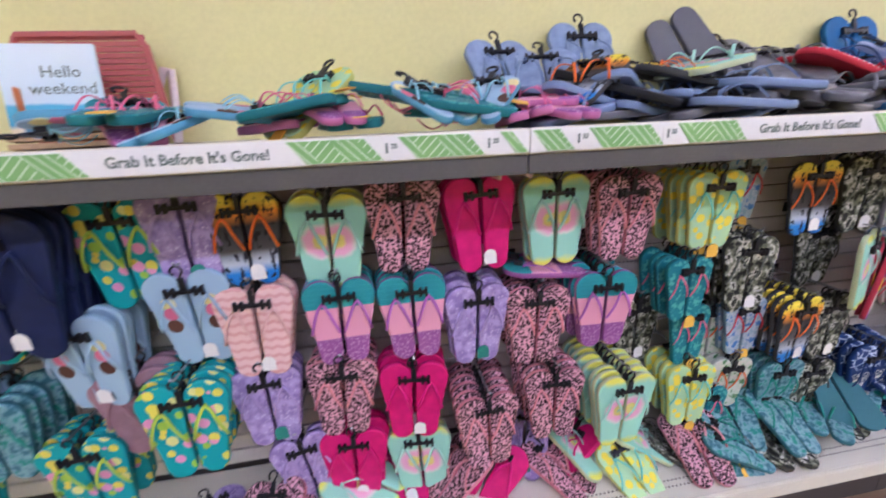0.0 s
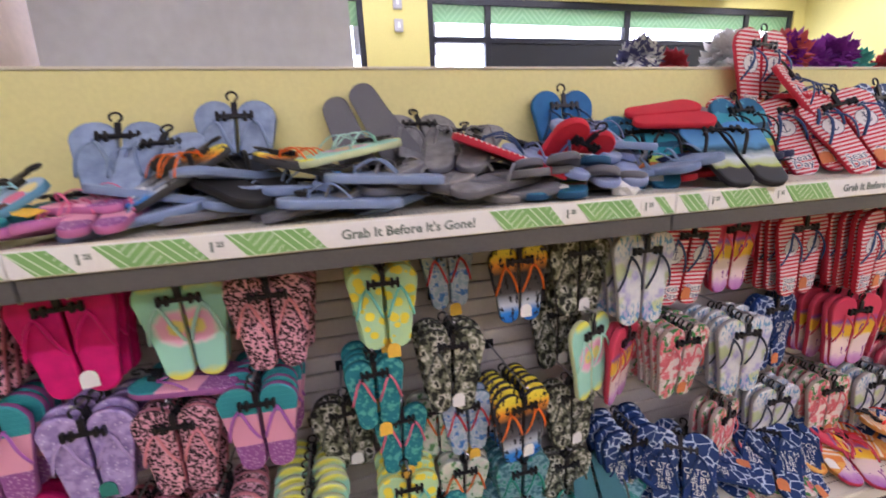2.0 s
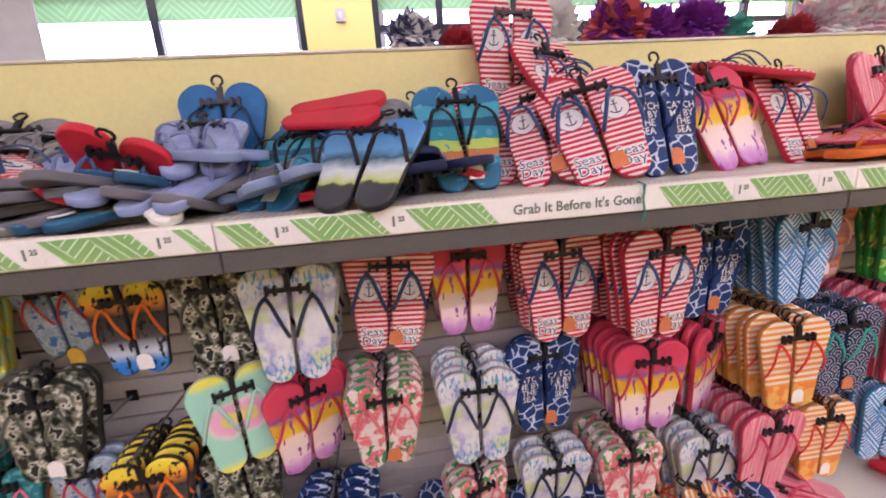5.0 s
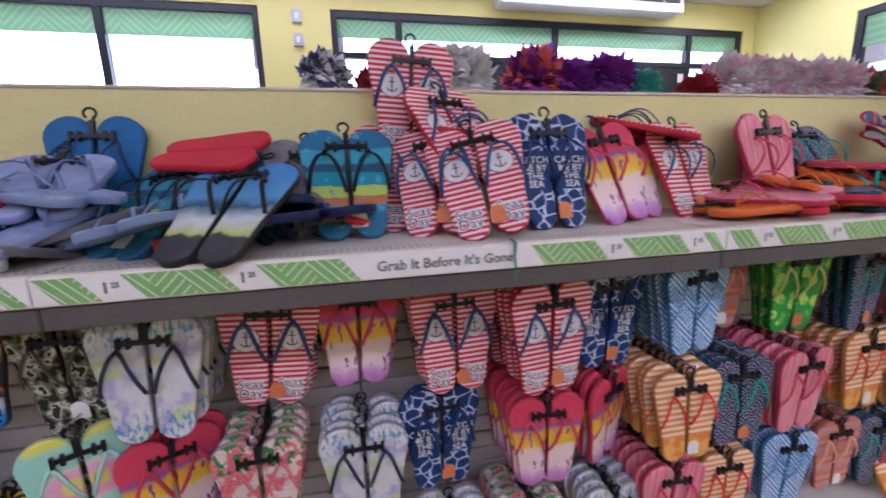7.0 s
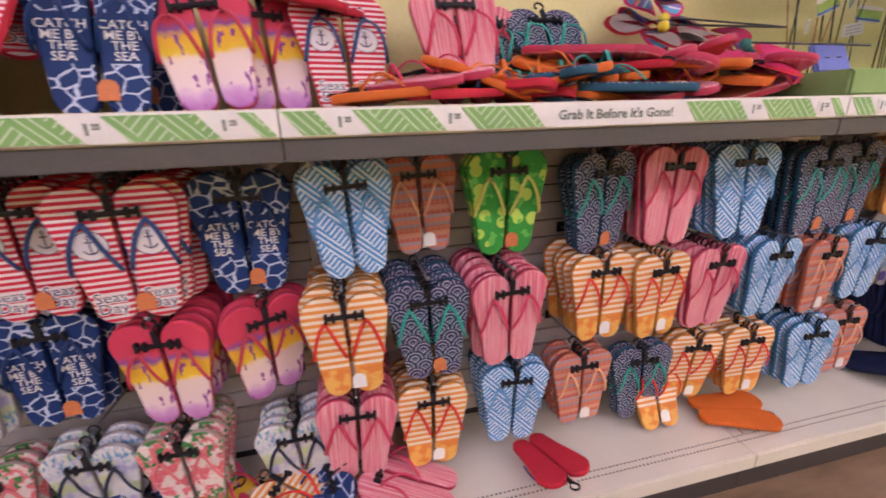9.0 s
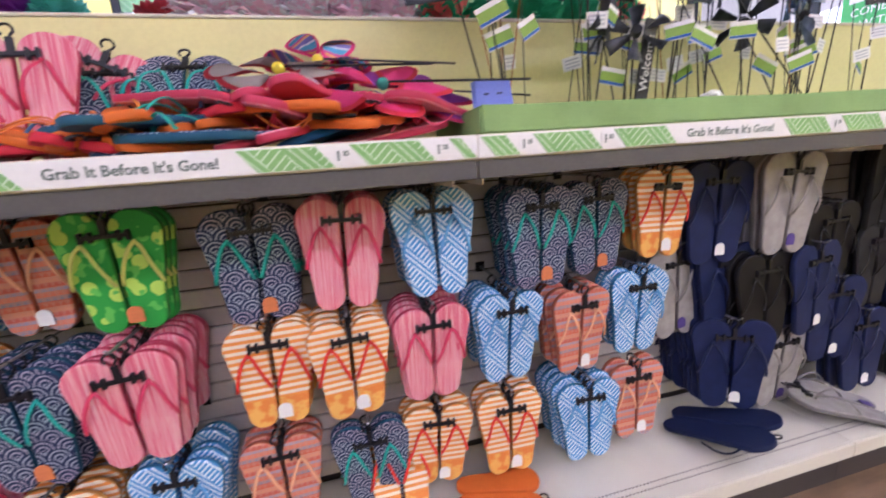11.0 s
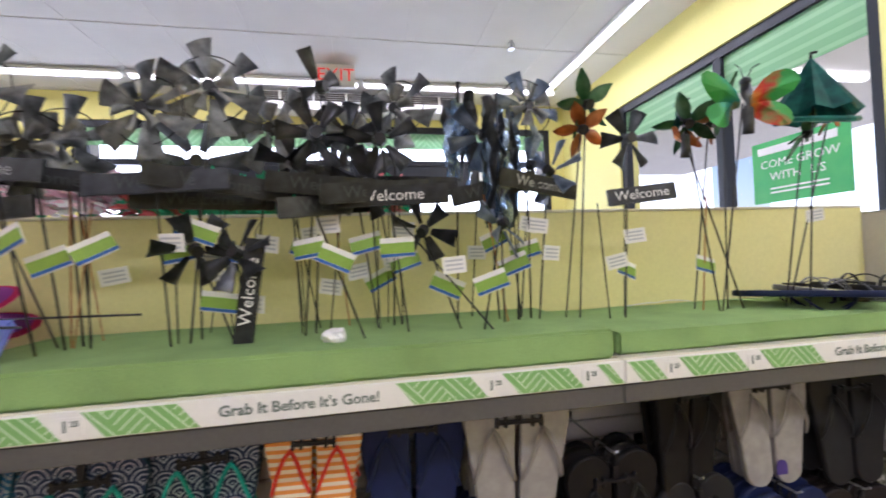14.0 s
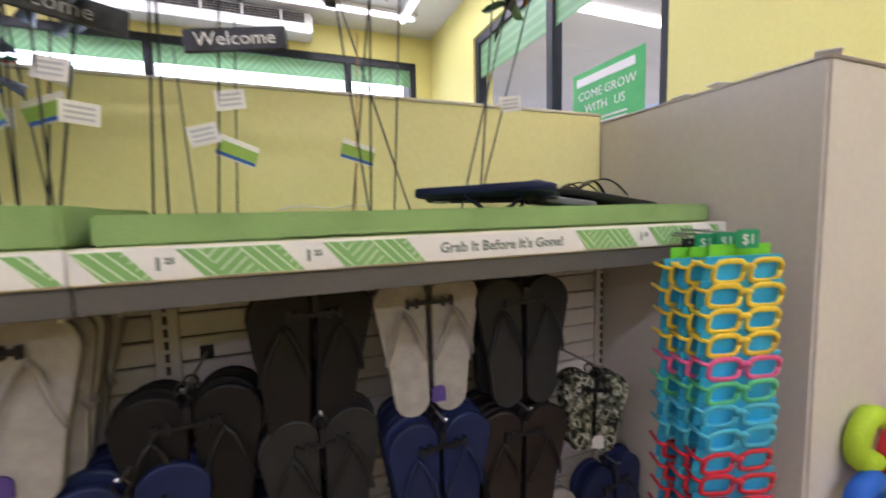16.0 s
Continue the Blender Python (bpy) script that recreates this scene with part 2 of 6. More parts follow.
def p_camo(n):
    return n.ramp(n.noise(44, 2), [(0, (0.016, 0.018, 0.015)), (0.43, (0.13, 0.14, 0.09)), (0.5, (0.26, 0.27, 0.20)), (0.55, (0.60, 0.59, 0.50)), (0.61, (0.025, 0.028, 0.022))], True)


def p_tropic(n):
    a = n.ramp(n.noise(24, 2), [(0.36, (0.42, 0.40, 0.62)), (0.46, (0.62, 0.62, 0.66)), (0.60, (0.70, 0.71, 0.70))])
    a = n.mix(n.ramp(n.noise(19, 1, n.vec(n.x, 5.0, n.z)), [(0.56, (0, 0, 0)), (0.66, (0.8, 0.8, 0.8))]), a, (0.52, 0.62, 0.26))
    leaf = n.ramp(n.noise(120, 4, n.vec(n.x, 0.0, n.math("MULTIPLY", n.z, 0.45))), [(0.50, (0, 0, 0)), (0.58, (0.9, 0.9, 0.9))])
    edge = n.ramp(n.math("MULTIPLY", n.math("ABSOLUTE", n.z), 10), [(0.55, (0.06, 0.06, 0.06)), (0.85, (1, 1, 1))])
    return n.mix(n.math("MULTIPLY", leaf, edge), a, (0.06, 0.28, 0.50))


def p_anchor(n):
    red = n.mix(n.less(n.saw(n.z, 0.0125), 0.45), (0.62, 0.035, 0.06), (0.78, 0.70, 0.68))
    d = n.dist(n.math("ABSOLUTE", n.x), n.z, 0.047, 0.026)
    red = n.mix(n.less(d, 0.029), red, (0.03, 0.04, 0.12))
    return n.mix(n.less(d, 0.0272), red, (0.76, 0.74, 0.74))


def p_sun(n):
    z = n.math("MULTIPLY_ADD", n.z, 3.8, n.math("MULTIPLY_ADD", n.noise(40), 0.14, 0.43))
    b = n.ramp(z, [(0.0, (0.42, 0.12, 0.42)), (0.15, (0.62, 0.35, 0.60)), (0.22, (0.78, 0.62, 0.62)), (0.42, (0.80, 0.64, 0.56)), (0.47, (0.84, 0.58, 0.03)),
                   (0.60, (0.82, 0.46, 0.03)), (0.66, (0.28, 0.10, 0.36)), (0.72, (0.66, 0.07, 0.12)), (1.0, (0.62, 0.05, 0.10))])
    leaf = n.math("GREATER_THAN", n.noise(60, 2, n.vec(n.x, 0.0, n.math("MULTIPLY", n.z, 0.4))), 0.63)
    return n.mix(n.math("MULTIPLY", leaf, n.less(n.z, 0.03)), b, (0.30, 0.08, 0.30))


def p_hib(n):
    a = n.mix(n.ramp(n.noise(38, 3), [(0.47, (0, 0, 0)), (0.53, (1, 1, 1))]), (0.74, 0.67, 0.62), (0.72, 0.17, 0.20))
    a = n.mix(n.ramp(n.noise(120, 3), [(0.55, (0, 0, 0)), (0.66, (0.6, 0.6, 0.6))]), a, (0.80, 0.50, 0.48))
    leaf = n.math("GREATER_THAN", n.noise(60, 3, n.vec(n.x, 3.0, n.math("MULTIPLY", n.z, 0.6))), 0.53)
    tips = n.math("GREATER_THAN", n.math("ABSOLUTE", n.z), 0.05)
    return n.mix(n.math("MULTIPLY", leaf, tips), a, (0.06, 0.24, 0.07))


def p_script(n):
    d = n.cells(32, 0, "DISTANCE_TO_EDGE", n.vec(n.math("ADD", n.x, n.math("MULTIPLY", n.noise(30), 0.03)), 0.0, n.z))
    tips = n.math("GREATER_THAN", n.math("ABSOLUTE", n.math("SUBTRACT", n.z, 0.0)), 0.045)
    return n.mix(n.math("MULTIPLY", n.less(d, 0.045), tips), (0.012, 0.040, 0.150), (0.52, 0.60, 0.74))


def p_zig(n):
    s = n.math("SIGN", n.math("SUBTRACT", n.saw(n.math("ADD", n.x, n.math("MULTIPLY", n.z, 0.7)), 0.062), 0.5))
    d = n.math("ADD", n.math("MULTIPLY", n.x, s), n.z)
    return n.mix(n.less(n.saw(d, 0.0150), 0.60), (0.70, 0.80, 0.88), n.mix(n.noise(30), (0.05, 0.24, 0.56), (0.10, 0.34, 0.66)))


def p_green(n):
    a = n.mix(n.less(n.cells(22), 0.36), (0.03, 0.33, 0.05), (0.45, 0.68, 0.10))
    return n.mix(n.math("GREATER_THAN", n.noise(40, 1), 0.60), a, (0.12, 0.50, 0.08))


def p_scal(n):
    row = n.math("FLOOR", n.math("DIVIDE", n.z, 0.024))
    sh = n.math("MULTIPLY", n.math("PINGPONG", row, 1.0), 0.024)
    u = n.math("SUBTRACT", n.saw(n.math("ADD", n.x, sh), 0.048), 0.5)
    v = n.math("MULTIPLY", n.saw(n.z, 0.024), 0.5)
    r = n.math("SQRT", n.math("ADD", n.math("MULTIPLY", u, u), n.math("MULTIPLY", v, v)))
    band = n.math("FLOOR", n.math("DIVIDE", n.z, 0.05))
    pale = n.mix(n.saw(n.math("MULTIPLY", band, 0.37), 1.0), (0.38, 0.46, 0.52), (0.40, 0.33, 0.42))
    return n.mix(n.less(n.saw(r, 0.19), 0.32), (0.02, 0.035, 0.085), pale)


def p_pinkst(n):
    w = n.noise(1, 4, n.vec(n.math("MULTIPLY", n.x, 240), 0.0, n.math("MULTIPLY", n.z, 3.0)))
    return n.ramp(w, [(0.36, (0.66, 0.10, 0.17)), (0.48, (0.74, 0.22, 0.29)), (0.56, (0.80, 0.50, 0.50)), (0.62, (0.70, 0.15, 0.22))])


def p_orst(n):
    s = n.mix(n.less(n.saw(n.z, 0.0165), 0.5), (0.78, 0.30, 0.06), (0.82, 0.72, 0.56))
    heel = n.ramp(n.noise(50, 2), [(0.45, (0.80, 0.44, 0.10)), (0.58, (0.75, 0.25, 0.05))])
    return n.mix(n.less(n.z, -0.055), s, heel)


def p_aztec(n):
    z = n.saw(n.z, 0.068)
    b = n.ramp(z, [(0, (0.62, 0.15, 0.08)), (0.2, (0.28, 0.27, 0.33)), (0.34, (0.68, 0.22, 0.13)), (0.52, (0.36, 0.34, 0.42)), (0.64, (0.55, 0.12, 0.08)), (0.82, (0.66, 0.30, 0.18))], True)
    tri = n.less(n.math("ABSOLUTE", n.math("SUBTRACT", n.saw(n.x, 0.014), 0.5)), n.math("MULTIPLY", n.saw(n.z, 0.0113), 0.5))
    return n.mix(n.math("MULTIPLY", tri, 0.55), b, (0.60, 0.30, 0.22))


def p_surf(n):
    z = n.math("MULTIPLY_ADD", n.z, 3.8, n.math("MULTIPLY_ADD", n.noise(18), 0.10, 0.45))
    b = n.ramp(z, [(0, (0.03, 0.16, 0.28)), (0.2, (0.05, 0.25, 0.36)), (0.28, (0.45, 0.16, 0.06)), (0.36, (0.40, 0.55, 0.10)), (0.46, (0.02, 0.28, 0.38)),
                   (0.58, (0.03, 0.10, 0.18)), (0.66, (0.05, 0.34, 0.46)), (0.8, (0.03, 0.16, 0.30))], True)
    return n.mix(n.math("GREATER_THAN", n.noise(50, 3), 0.62), b, (0.10, 0.35, 0.50))


def p_beach(n):
    z = n.math("MULTIPLY_ADD", n.z, 3.8, n.math("MULTIPLY_ADD", n.noise(28), 0.20, 0.40))
    return n.ramp(z, [(0, (0.05, 0.055, 0.06)), (0.2, (0.06, 0.06, 0.065)), (0.23, (0.45, 0.52, 0.12)), (0.36, (0.60, 0.66, 0.70)), (0.5, (0.03, 0.10, 0.16)),
                      (0.6, (0.12, 0.34, 0.62)), (1, (0.06, 0.22, 0.52))])


def p_kteal(n):
    return n.mix(n.math("GREATER_THAN", n.noise(80, 2), 0.56), (0.02, 0.20, 0.24), (0.10, 0.40, 0.36))


def p_kshark(n):
    return n.ramp(n.noise(60, 2), [(0.42, (0.30, 0.42, 0.52)), (0.52, (0.50, 0.56, 0.62)), (0.62, (0.06, 0.20, 0.50))])


def p_kwhite(n):
    return n.ramp(n.noise(60, 2), [(0.40, (0.62, 0.62, 0.55)), (0.55, (0.50, 0.62, 0.48)), (0.62, (0.10, 0.24, 0.10))])


def p_sea(n):
    return n.ramp(n.noise(55, 3), [(0.4, (0.05, 0.17, 0.21)), (0.52, (0.24, 0.42, 0.46)), (0.62, (0.03, 0.26, 0.21))])


# name: print, edge colour, strap colour, tag, length, words for the label
DESIGN = {
    "leo": (p_leopard, (0.60, 0.22, 0.27), (0.72, 0.28, 0.32), None, 0.23, "pink leopard-print"),
    "mag": (p_solid((0.62, 0.012, 0.16)), (0.55, 0.01, 0.14), (0.66, 0.015, 0.19), "white", 0.236, "bright magenta"),
    "tie": (p_tie, (0.55, 0.62, 0.36), (0.40, 0.70, 0.60), None, 0.238, "mint tie-dye"),
    "lav": (p_lav, (0.24, 0.17, 0.38), (0.42, 0.32, 0.60), "teal", 0.224, "lavender speckled"),
    "mer": (p_mermaid, (0.30, 0.10, 0.28), (0.44, 0.14, 0.48), None, 0.222, "teal and pink banded"),
    "palm": (p_palm, (0.05, 0.05, 0.05), (0.82, 0.17, 0.02), "white", 0.214, "palm-tree sunset"),
    "shell": (p_shell, (0.66, 0.40, 0.36), (0.72, 0.45, 0.42), "white", 0.235, "pale pink scalloped"),
    "ice": (p_ice, (0.30, 0.46, 0.58), (0.36, 0.52, 0.66), "white", 0.24, "pale blue ice-cream print"),
    "fruit": (p_fruit, (0.02, 0.30, 0.32), (0.45, 0.62, 0.06), None, 0.25, "turquoise fruit-print"),
    "lemon": (p_lemon, (0.60, 0.62, 0.16), (0.20, 0.62, 0.56), "yellow", 0.212, "lemon-print aqua"),
    "camo": (p_camo, (0.05, 0.05, 0.04), (0.10, 0.11, 0.09), "white", 0.228, "grey camouflage"),
    "kshark": (p_kshark, (0.16, 0.26, 0.36), (0.60, 0.05, 0.06), "yellow", 0.19, "small blue and red child's"),
    "kteal": (p_kteal, (0.02, 0.16, 0.18), (0.75, 0.16, 0.26), "yellow", 0.19, "small teal and pink child's"),
    "kwhite": (p_kwhite, (0.40, 0.42, 0.36), (0.75, 0.16, 0.03), None, 0.19, "small white and orange child's"),
    "tropic": (p_tropic, (0.40, 0.38, 0.38), (0.03, 0.04, 0.07), None, 0.26, "white tropical-leaf"),
    "anchor": (p_anchor, (0.52, 0.03, 0.05), (0.035, 0.075, 0.19), "orange", 0.275, "red striped anchor-print"),
    "sun": (p_sun, (0.55, 0.05, 0.09), (0.58, 0.06, 0.10), None, 0.255, "red sunset-print"),
    "hib": (p_hib, (0.45, 0.36, 0.32), (0.72, 0.20, 0.22), "orange", 0.245, "white hibiscus-print"),
    "script": (p_script, (0.010, 0.032, 0.12), (0.012, 0.04, 0.14), "orange", 0.27, "navy lettered"),
    "zig": (p_zig, (0.05, 0.22, 0.42), (0.14, 0.36, 0.66), None, 0.26, "blue and white zigzag"),
    "green": (p_green, (0.03, 0.24, 0.04), (0.62, 0.66, 0.16), "orange", 0.266, "green cocktail-print"),
    "scal": (p_scal, (0.02, 0.09, 0.15), (0.02, 0.36, 0.30), "orange", 0.268, "navy wave-print"),
    "pinkst": (p_pinkst, (0.52, 0.05, 0.10), (0.64, 0.06, 0.13), None, 0.264, "pink striped"),
    "orst": (p_orst, (0.55, 0.25, 0.06), (0.72, 0.05, 0.03), "white", 0.254, "orange and white striped"),
    "aztec": (p_aztec, (0.45, 0.13, 0.07), (0.80, 0.42, 0.24), "white", 0.254, "coral and grey banded"),
    "navy": (p_solid((0.014, 0.022, 0.075)), (0.011, 0.018, 0.06), (0.012, 0.020, 0.065), "white", 0.315, "plain navy blue"),
    "gray": (p_solid((0.34, 0.32, 0.295)), (0.20, 0.188, 0.175), (0.27, 0.25, 0.23), "purple", 0.315, "plain light grey"),
    "black": (p_solid((0.011, 0.010, 0.010)), (0.012, 0.012, 0.012), (0.012, 0.012, 0.012), None, 0.315, "plain black"),
    "char": (p_solid((0.022, 0.022, 0.023)), (0.016, 0.016, 0.016), (0.015, 0.015, 0.015), None, 0.31, "plain charcoal"),
    "brown": (p_solid((0.022, 0.017, 0.015)), (0.015, 0.012, 0.011), (0.015, 0.012, 0.011), None, 0.31, "plain dark brown"),
    "mauve": (p_solid((0.34, 0.20, 0.24)), (0.26, 0.15, 0.18), (0.36, 0.2, 0.24), None, 0.24, "plain mauve"),
    "denim": (p_solid((0.24, 0.32, 0.50), (0.32, 0.41, 0.58)), (0.20, 0.27, 0.43), (0.22, 0.30, 0.46), None, 0.235, "dusty blue"),
    "peri": (p_solid((0.28, 0.34, 0.56), (0.34, 0.41, 0.62)), (0.24, 0.30, 0.52), (0.16, 0.20, 0.36), None, 0.225, "periwinkle blue"),
    "slate": (p_solid((0.20, 0.20, 0.215), (0.29, 0.29, 0.30)), (0.15, 0.15, 0.17), (0.19, 0.19, 0.20), None, 0.27, "slate grey"),
    "red": (p_solid((0.62, 0.03, 0.05)), (0.58, 0.03, 0.05), (0.08, 0.14, 0.32), None, 0.215, "plain red"),
    "blue": (p_solid((0.02, 0.14, 0.36)), (0.015, 0.11, 0.30), (0.02, 0.06, 0.14), None, 0.25, "bright blue"),
    "surf": (p_surf, (0.02, 0.08, 0.16), (0.012, 0.014, 0.018), "white", 0.265, "blue surf-striped"),
    "beach": (p_beach, (0.03, 0.03, 0.035), (0.012, 0.014, 0.016), None, 0.265, "black-edged beach-print"),
    "sea": (p_sea, (0.05, 0.17, 0.20), (0.03, 0.28, 0.22), None, 0.22, "teal sea-print"),
    "orange": (p_solid((0.72, 0.17, 0.02)), (0.66, 0.15, 0.02), (0.70, 0.20, 0.03), None, 0.245, "plain orange"),
    "kpink": (p_mermaid, (0.52, 0.17, 0.36), (0.70, 0.16, 0.30), None, 0.16, "small pink and turquoise child's"),
    "kblue": (p_ice, (0.12, 0.34, 0.50), (0.30, 0.60, 0.72), None, 0.16, "small pale blue child's"),
}


# ---- mesh helpers ----
def mesh_of(name, bm, *mats, smooth=False):
    me = bpy.data.meshes.new(name)
    bm.normal_update()
    bm.to_mesh(me)
    bm.free()
    for m in mats:
        me.materials.append(m)
    if smooth:
        me.shade_smooth()
    return me


def part(name, bm, material, parent, label="", smooth=False):
    """Links a bmesh (or a mesh) as one object under a thing or a part."""
    mats = material if isinstance(material, tuple) else (material,)
    me = bm if isinstance(bm, bpy.types.Mesh) else mesh_of(name, bm, *mats, smooth=smooth)
    ob = new(name, me)
    ob.parent = parent
    if label:
        ob["label"] = label
    return ob


def empty(name, m, label, category, group="", kind=""):
    ob = new(name)
    ob.matrix_basis = m
    return tagged(ob, label, category, group, kind)


def add_box(bm, x0, x1, y0, y1, z0, z1, bevel=0.0):
    r = bmesh.ops.create_cube(bm, size=1.0)["verts"]
    for v in r:
        v.co = Vector(((x0 + x1) / 2 + v.co.x * (x1 - x0), (y0 + y1) / 2 + v.co.y * (y1 - y0), (z0 + z1) / 2 + v.co.z * (z1 - z0)))
    if bevel:
        es = {e for v in r for e in v.link_edges}
        bmesh.ops.bevel(bm, geom=list(es), offset=bevel, segments=2, affect="EDGES")
    return bm


def boxm(x0, x1, y0, y1, z0, z1, bevel=0.0):
    return add_box(bmesh.new(), x0, x1, y0, y1, z0, z1, bevel)


def tube(bm, pts, r, sides=6, flat=1.0, up=(0, 0, 1)):
    """A rod through pts; flat squeezes it across its side direction."""
    rings = []
    for k, p in enumerate(pts):
        d = (Vector(pts[min(k + 1, len(pts) - 1)]) - Vector(pts[max(k - 1, 0)])).normalized()
        s = d.cross(Vector(up))
        s = s.normalized() if s.length > 1e-4 else Vector((1, 0, 0))
        q = s.cross(d)
        rings.append([bm.verts.new(Vector(p) + s * r * math.cos(a) + q * r * flat * math.sin(a)) for a in (2 * math.pi * j / sides for j in range(sides))])
    for a, b in zip(rings, rings[1:]):
        for j in range(sides):
            bm.faces.new((a[j], a[(j + 1) % sides], b[(j + 1) % sides], b[j]))
    bm.faces.new(rings[0][::-1])
    bm.faces.new(rings[-1])
    return bm


def text_mesh(words, size, material, depth=0.0, align="CENTER", spacing=0.9, bold=0.0):
    """Built-in font, standing upright in the x-z plane and facing -y."""
    cu = bpy.data.curves.new("lettering", "FONT")
    cu.body, cu.size, cu.extrude, cu.resolution_u = words, size, depth, 2
    cu.offset = bold
    cu.align_x, cu.align_y, cu.space_line = align, "CENTER", spacing
    ob = bpy.data.objects.new("lettering", cu)
    me = bpy.data.meshes.new_from_object(ob)
    me.transform(Matrix.Rotation(radians(90), 4, "X"))
    me.materials.clear()
    me.materials.append(material)
    bpy.data.objects.remove(ob)
    return me


# ---- structure ----
X0, X1, Y0, Y1, H = -4.5, 6.8, -7.6, 3.45, 3.2


def structure(name, bm, mat, label, category="", smooth=False):
    ob = part(name, bm, mat, None, smooth=smooth)
    return tagged(ob, label, category or name.split("_")[0], kind="structure")


structure("floor", boxm(X0 - 0.2, X1 + 0.2, Y0 - 0.2, Y1 + 0.2, -0.1, 0.0), FLOOR, "brown mottled wood-look vinyl shop floor")
structure("ground", boxm(-120, 120, -120, 120, -0.3, -0.12), plain("pale_concrete", (0.58, 0.56, 0.53), 0.8), "pale concrete ground outside the shop")


def wall_with_holes(name, axis, at, thick, a0, a1, holes, label):
    """A wall along x or y, split round its openings (a0, a1, z0, z1)."""
    bm = bmesh.new()
    cuts = sorted({a0, a1, *(h[0] for h in holes), *(h[1] for h in holes)})
    for u, v in zip(cuts, cuts[1:]):
        inside = [h for h in holes if h[0] <= u and v <= h[1]]
        spans = [(0.0, H)] if not inside else [(0.0, inside[0][2]), (inside[0][3], H)]
        for z0, z1 in spans:
            if z1 - z0 > 0.001:
                if axis == "x":
                    add_box(bm, u, v, at, at + thick, z0, z1)
                else:
                    add_box(bm, at, at + thick, u, v, z0, z1)
    return structure(name, bm, YELLOW, label, "wall")


W1, W2, W3 = (-3.4, 0.91, 0.6, 2.92), (1.585, 6.62, 0.0, 2.92), (0.35, 2.35, 0.7, 2.78)
wall_with_holes("wall_north", "x", Y1, 0.2, X0, X1, [W1, W2], "yellow painted shop front wall with windows")
wall_with_holes("wall_east", "y", X1, 0.2, Y0, Y1 + 0.2, [W3], "yellow painted side wall with a window")
wall_with_holes("wall_west", "y", X0 - 0.2, 0.2, Y0, Y1 + 0.2, [], "yellow painted plain wall")
wall_with_holes("wall_south", "x", Y0 - 0.2, 0.2, X0, X1, [], "yellow painted plain wall behind the aisle")


def ceiling():
    bm = boxm(X0 - 0.2, X1 + 0.2, Y0 - 0.2, Y1 + 0.2, H, H + 0.1)
    for k in range(1, 18):
        x = X0 + 0.61 * k + 0.1
        add_box(bm, x, x + 0.022, Y0, Y1, H - 0.004, H + 0.01)
    for k in range(1, 10):
        y = Y0 + 1.22 * k
        add_box(bm, X0, X1, y, y + 0.022, H - 0.006, H + 0.01)
    structure("ceiling", bm, CEIL, "white suspended ceiling with thin grid bars")


ceiling()


def window(name, axis, at, hole, posts, bars, film, label):
    """Frame bars, panes and the green film band, in an opening."""
    a0, a1, z0, z1 = hole
    top = empty(name, Matrix.Identity(4), label, "window", kind="structure")

    def bar(u0, u1, v0, v1, nm="window_frame", mat=FRAME, d0=0.02, d1=0.10):
        if axis == "x":
            part(nm, boxm(u0, u1, at + d0, at + d1, v0, v1, 0.003), mat, top)
        else:
            part(nm, boxm(at + d0, at + d1, u0, u1, v0, v1, 0.003), mat, top)

    bar(a0, a0 + 0.06, z0, z1)
    bar(a1 - 0.06, a1, z0, z1)
    bar(a0 + 0.06, a1 - 0.06, z1 - 0.07, z1)
    bar(a0 + 0.06, a1 - 0.06, z0, z0 + 0.06)
    for p in posts:
        bar(p - 0.035, p + 0.035, z0 + 0.06, z1 - 0.07)
    edges = [a0 + 0.06, *(q for p in posts for q in (p - 0.035, p + 0.035)), a1 - 0.06]
    for u, v in zip(edges[::2], edges[1::2]):
        for zb in bars:
            bar(u, v, zb - 0.03, zb + 0.03)
        p = boxm(u, v, at + 0.055, at + 0.061, z0 + 0.06, z1 - 0.07) if axis == "x" else boxm(at + 0.055, at + 0.061, u, v, z0 + 0.06, z1 - 0.07)
        part("pane", p, GLASS, top).visible_shadow = False
        f0, f1 = film
        p = boxm(u, v, at + 0.046, at + 0.049, f0, f1) if axis == "x" else boxm(at + 0.046, at + 0.049, u, v, f0, f1)
        part("film_band", p, FILM, top, "green patterned film").visible_shadow = False
    return top


window("window_1", "x", Y1, W1, (-2.0, -0.46), (), (2.62, 2.85), "wide shop window with black frame and green film band")
win2 = window("window_2", "x", Y1, W2, (2.27, 4.06, 5.86), (2.50,), (2.67, 2.85), "black framed shop front with transom lights and doors")
window("window_3", "y", X1, W3, (1.26,), (), (2.42, 2.71), "side window with black frame and green film band")
for _a, _b in ((2.305, 4.025), (4.095, 5.825)):
    part("door_header", boxm(_a, _b, Y1 + 0.03, Y1 + 0.09, 2.16, 2.47, 0.004), FRAME, win2, "dark door closer panel")
    for _c in (_a, (_a + _b) / 2 - 0.05, _b - 0.1):
        part("door_stile", boxm(_c, _c + 0.1, Y1 + 0.03, Y1 + 0.09, 0.06, 2.16, 0.004), FRAME, win2)
part("door_notice", boxm(5.72, 5.80, Y1 + 0.015, Y1 + 0.018, 2.30, 2.40), PAPER, win2, "small white notice")
part("door_notice", boxm(3.92, 4.05, Y1 + 0.012, Y1 + 0.015, 2.33, 2.37), PAPER, win2, "small white notice")

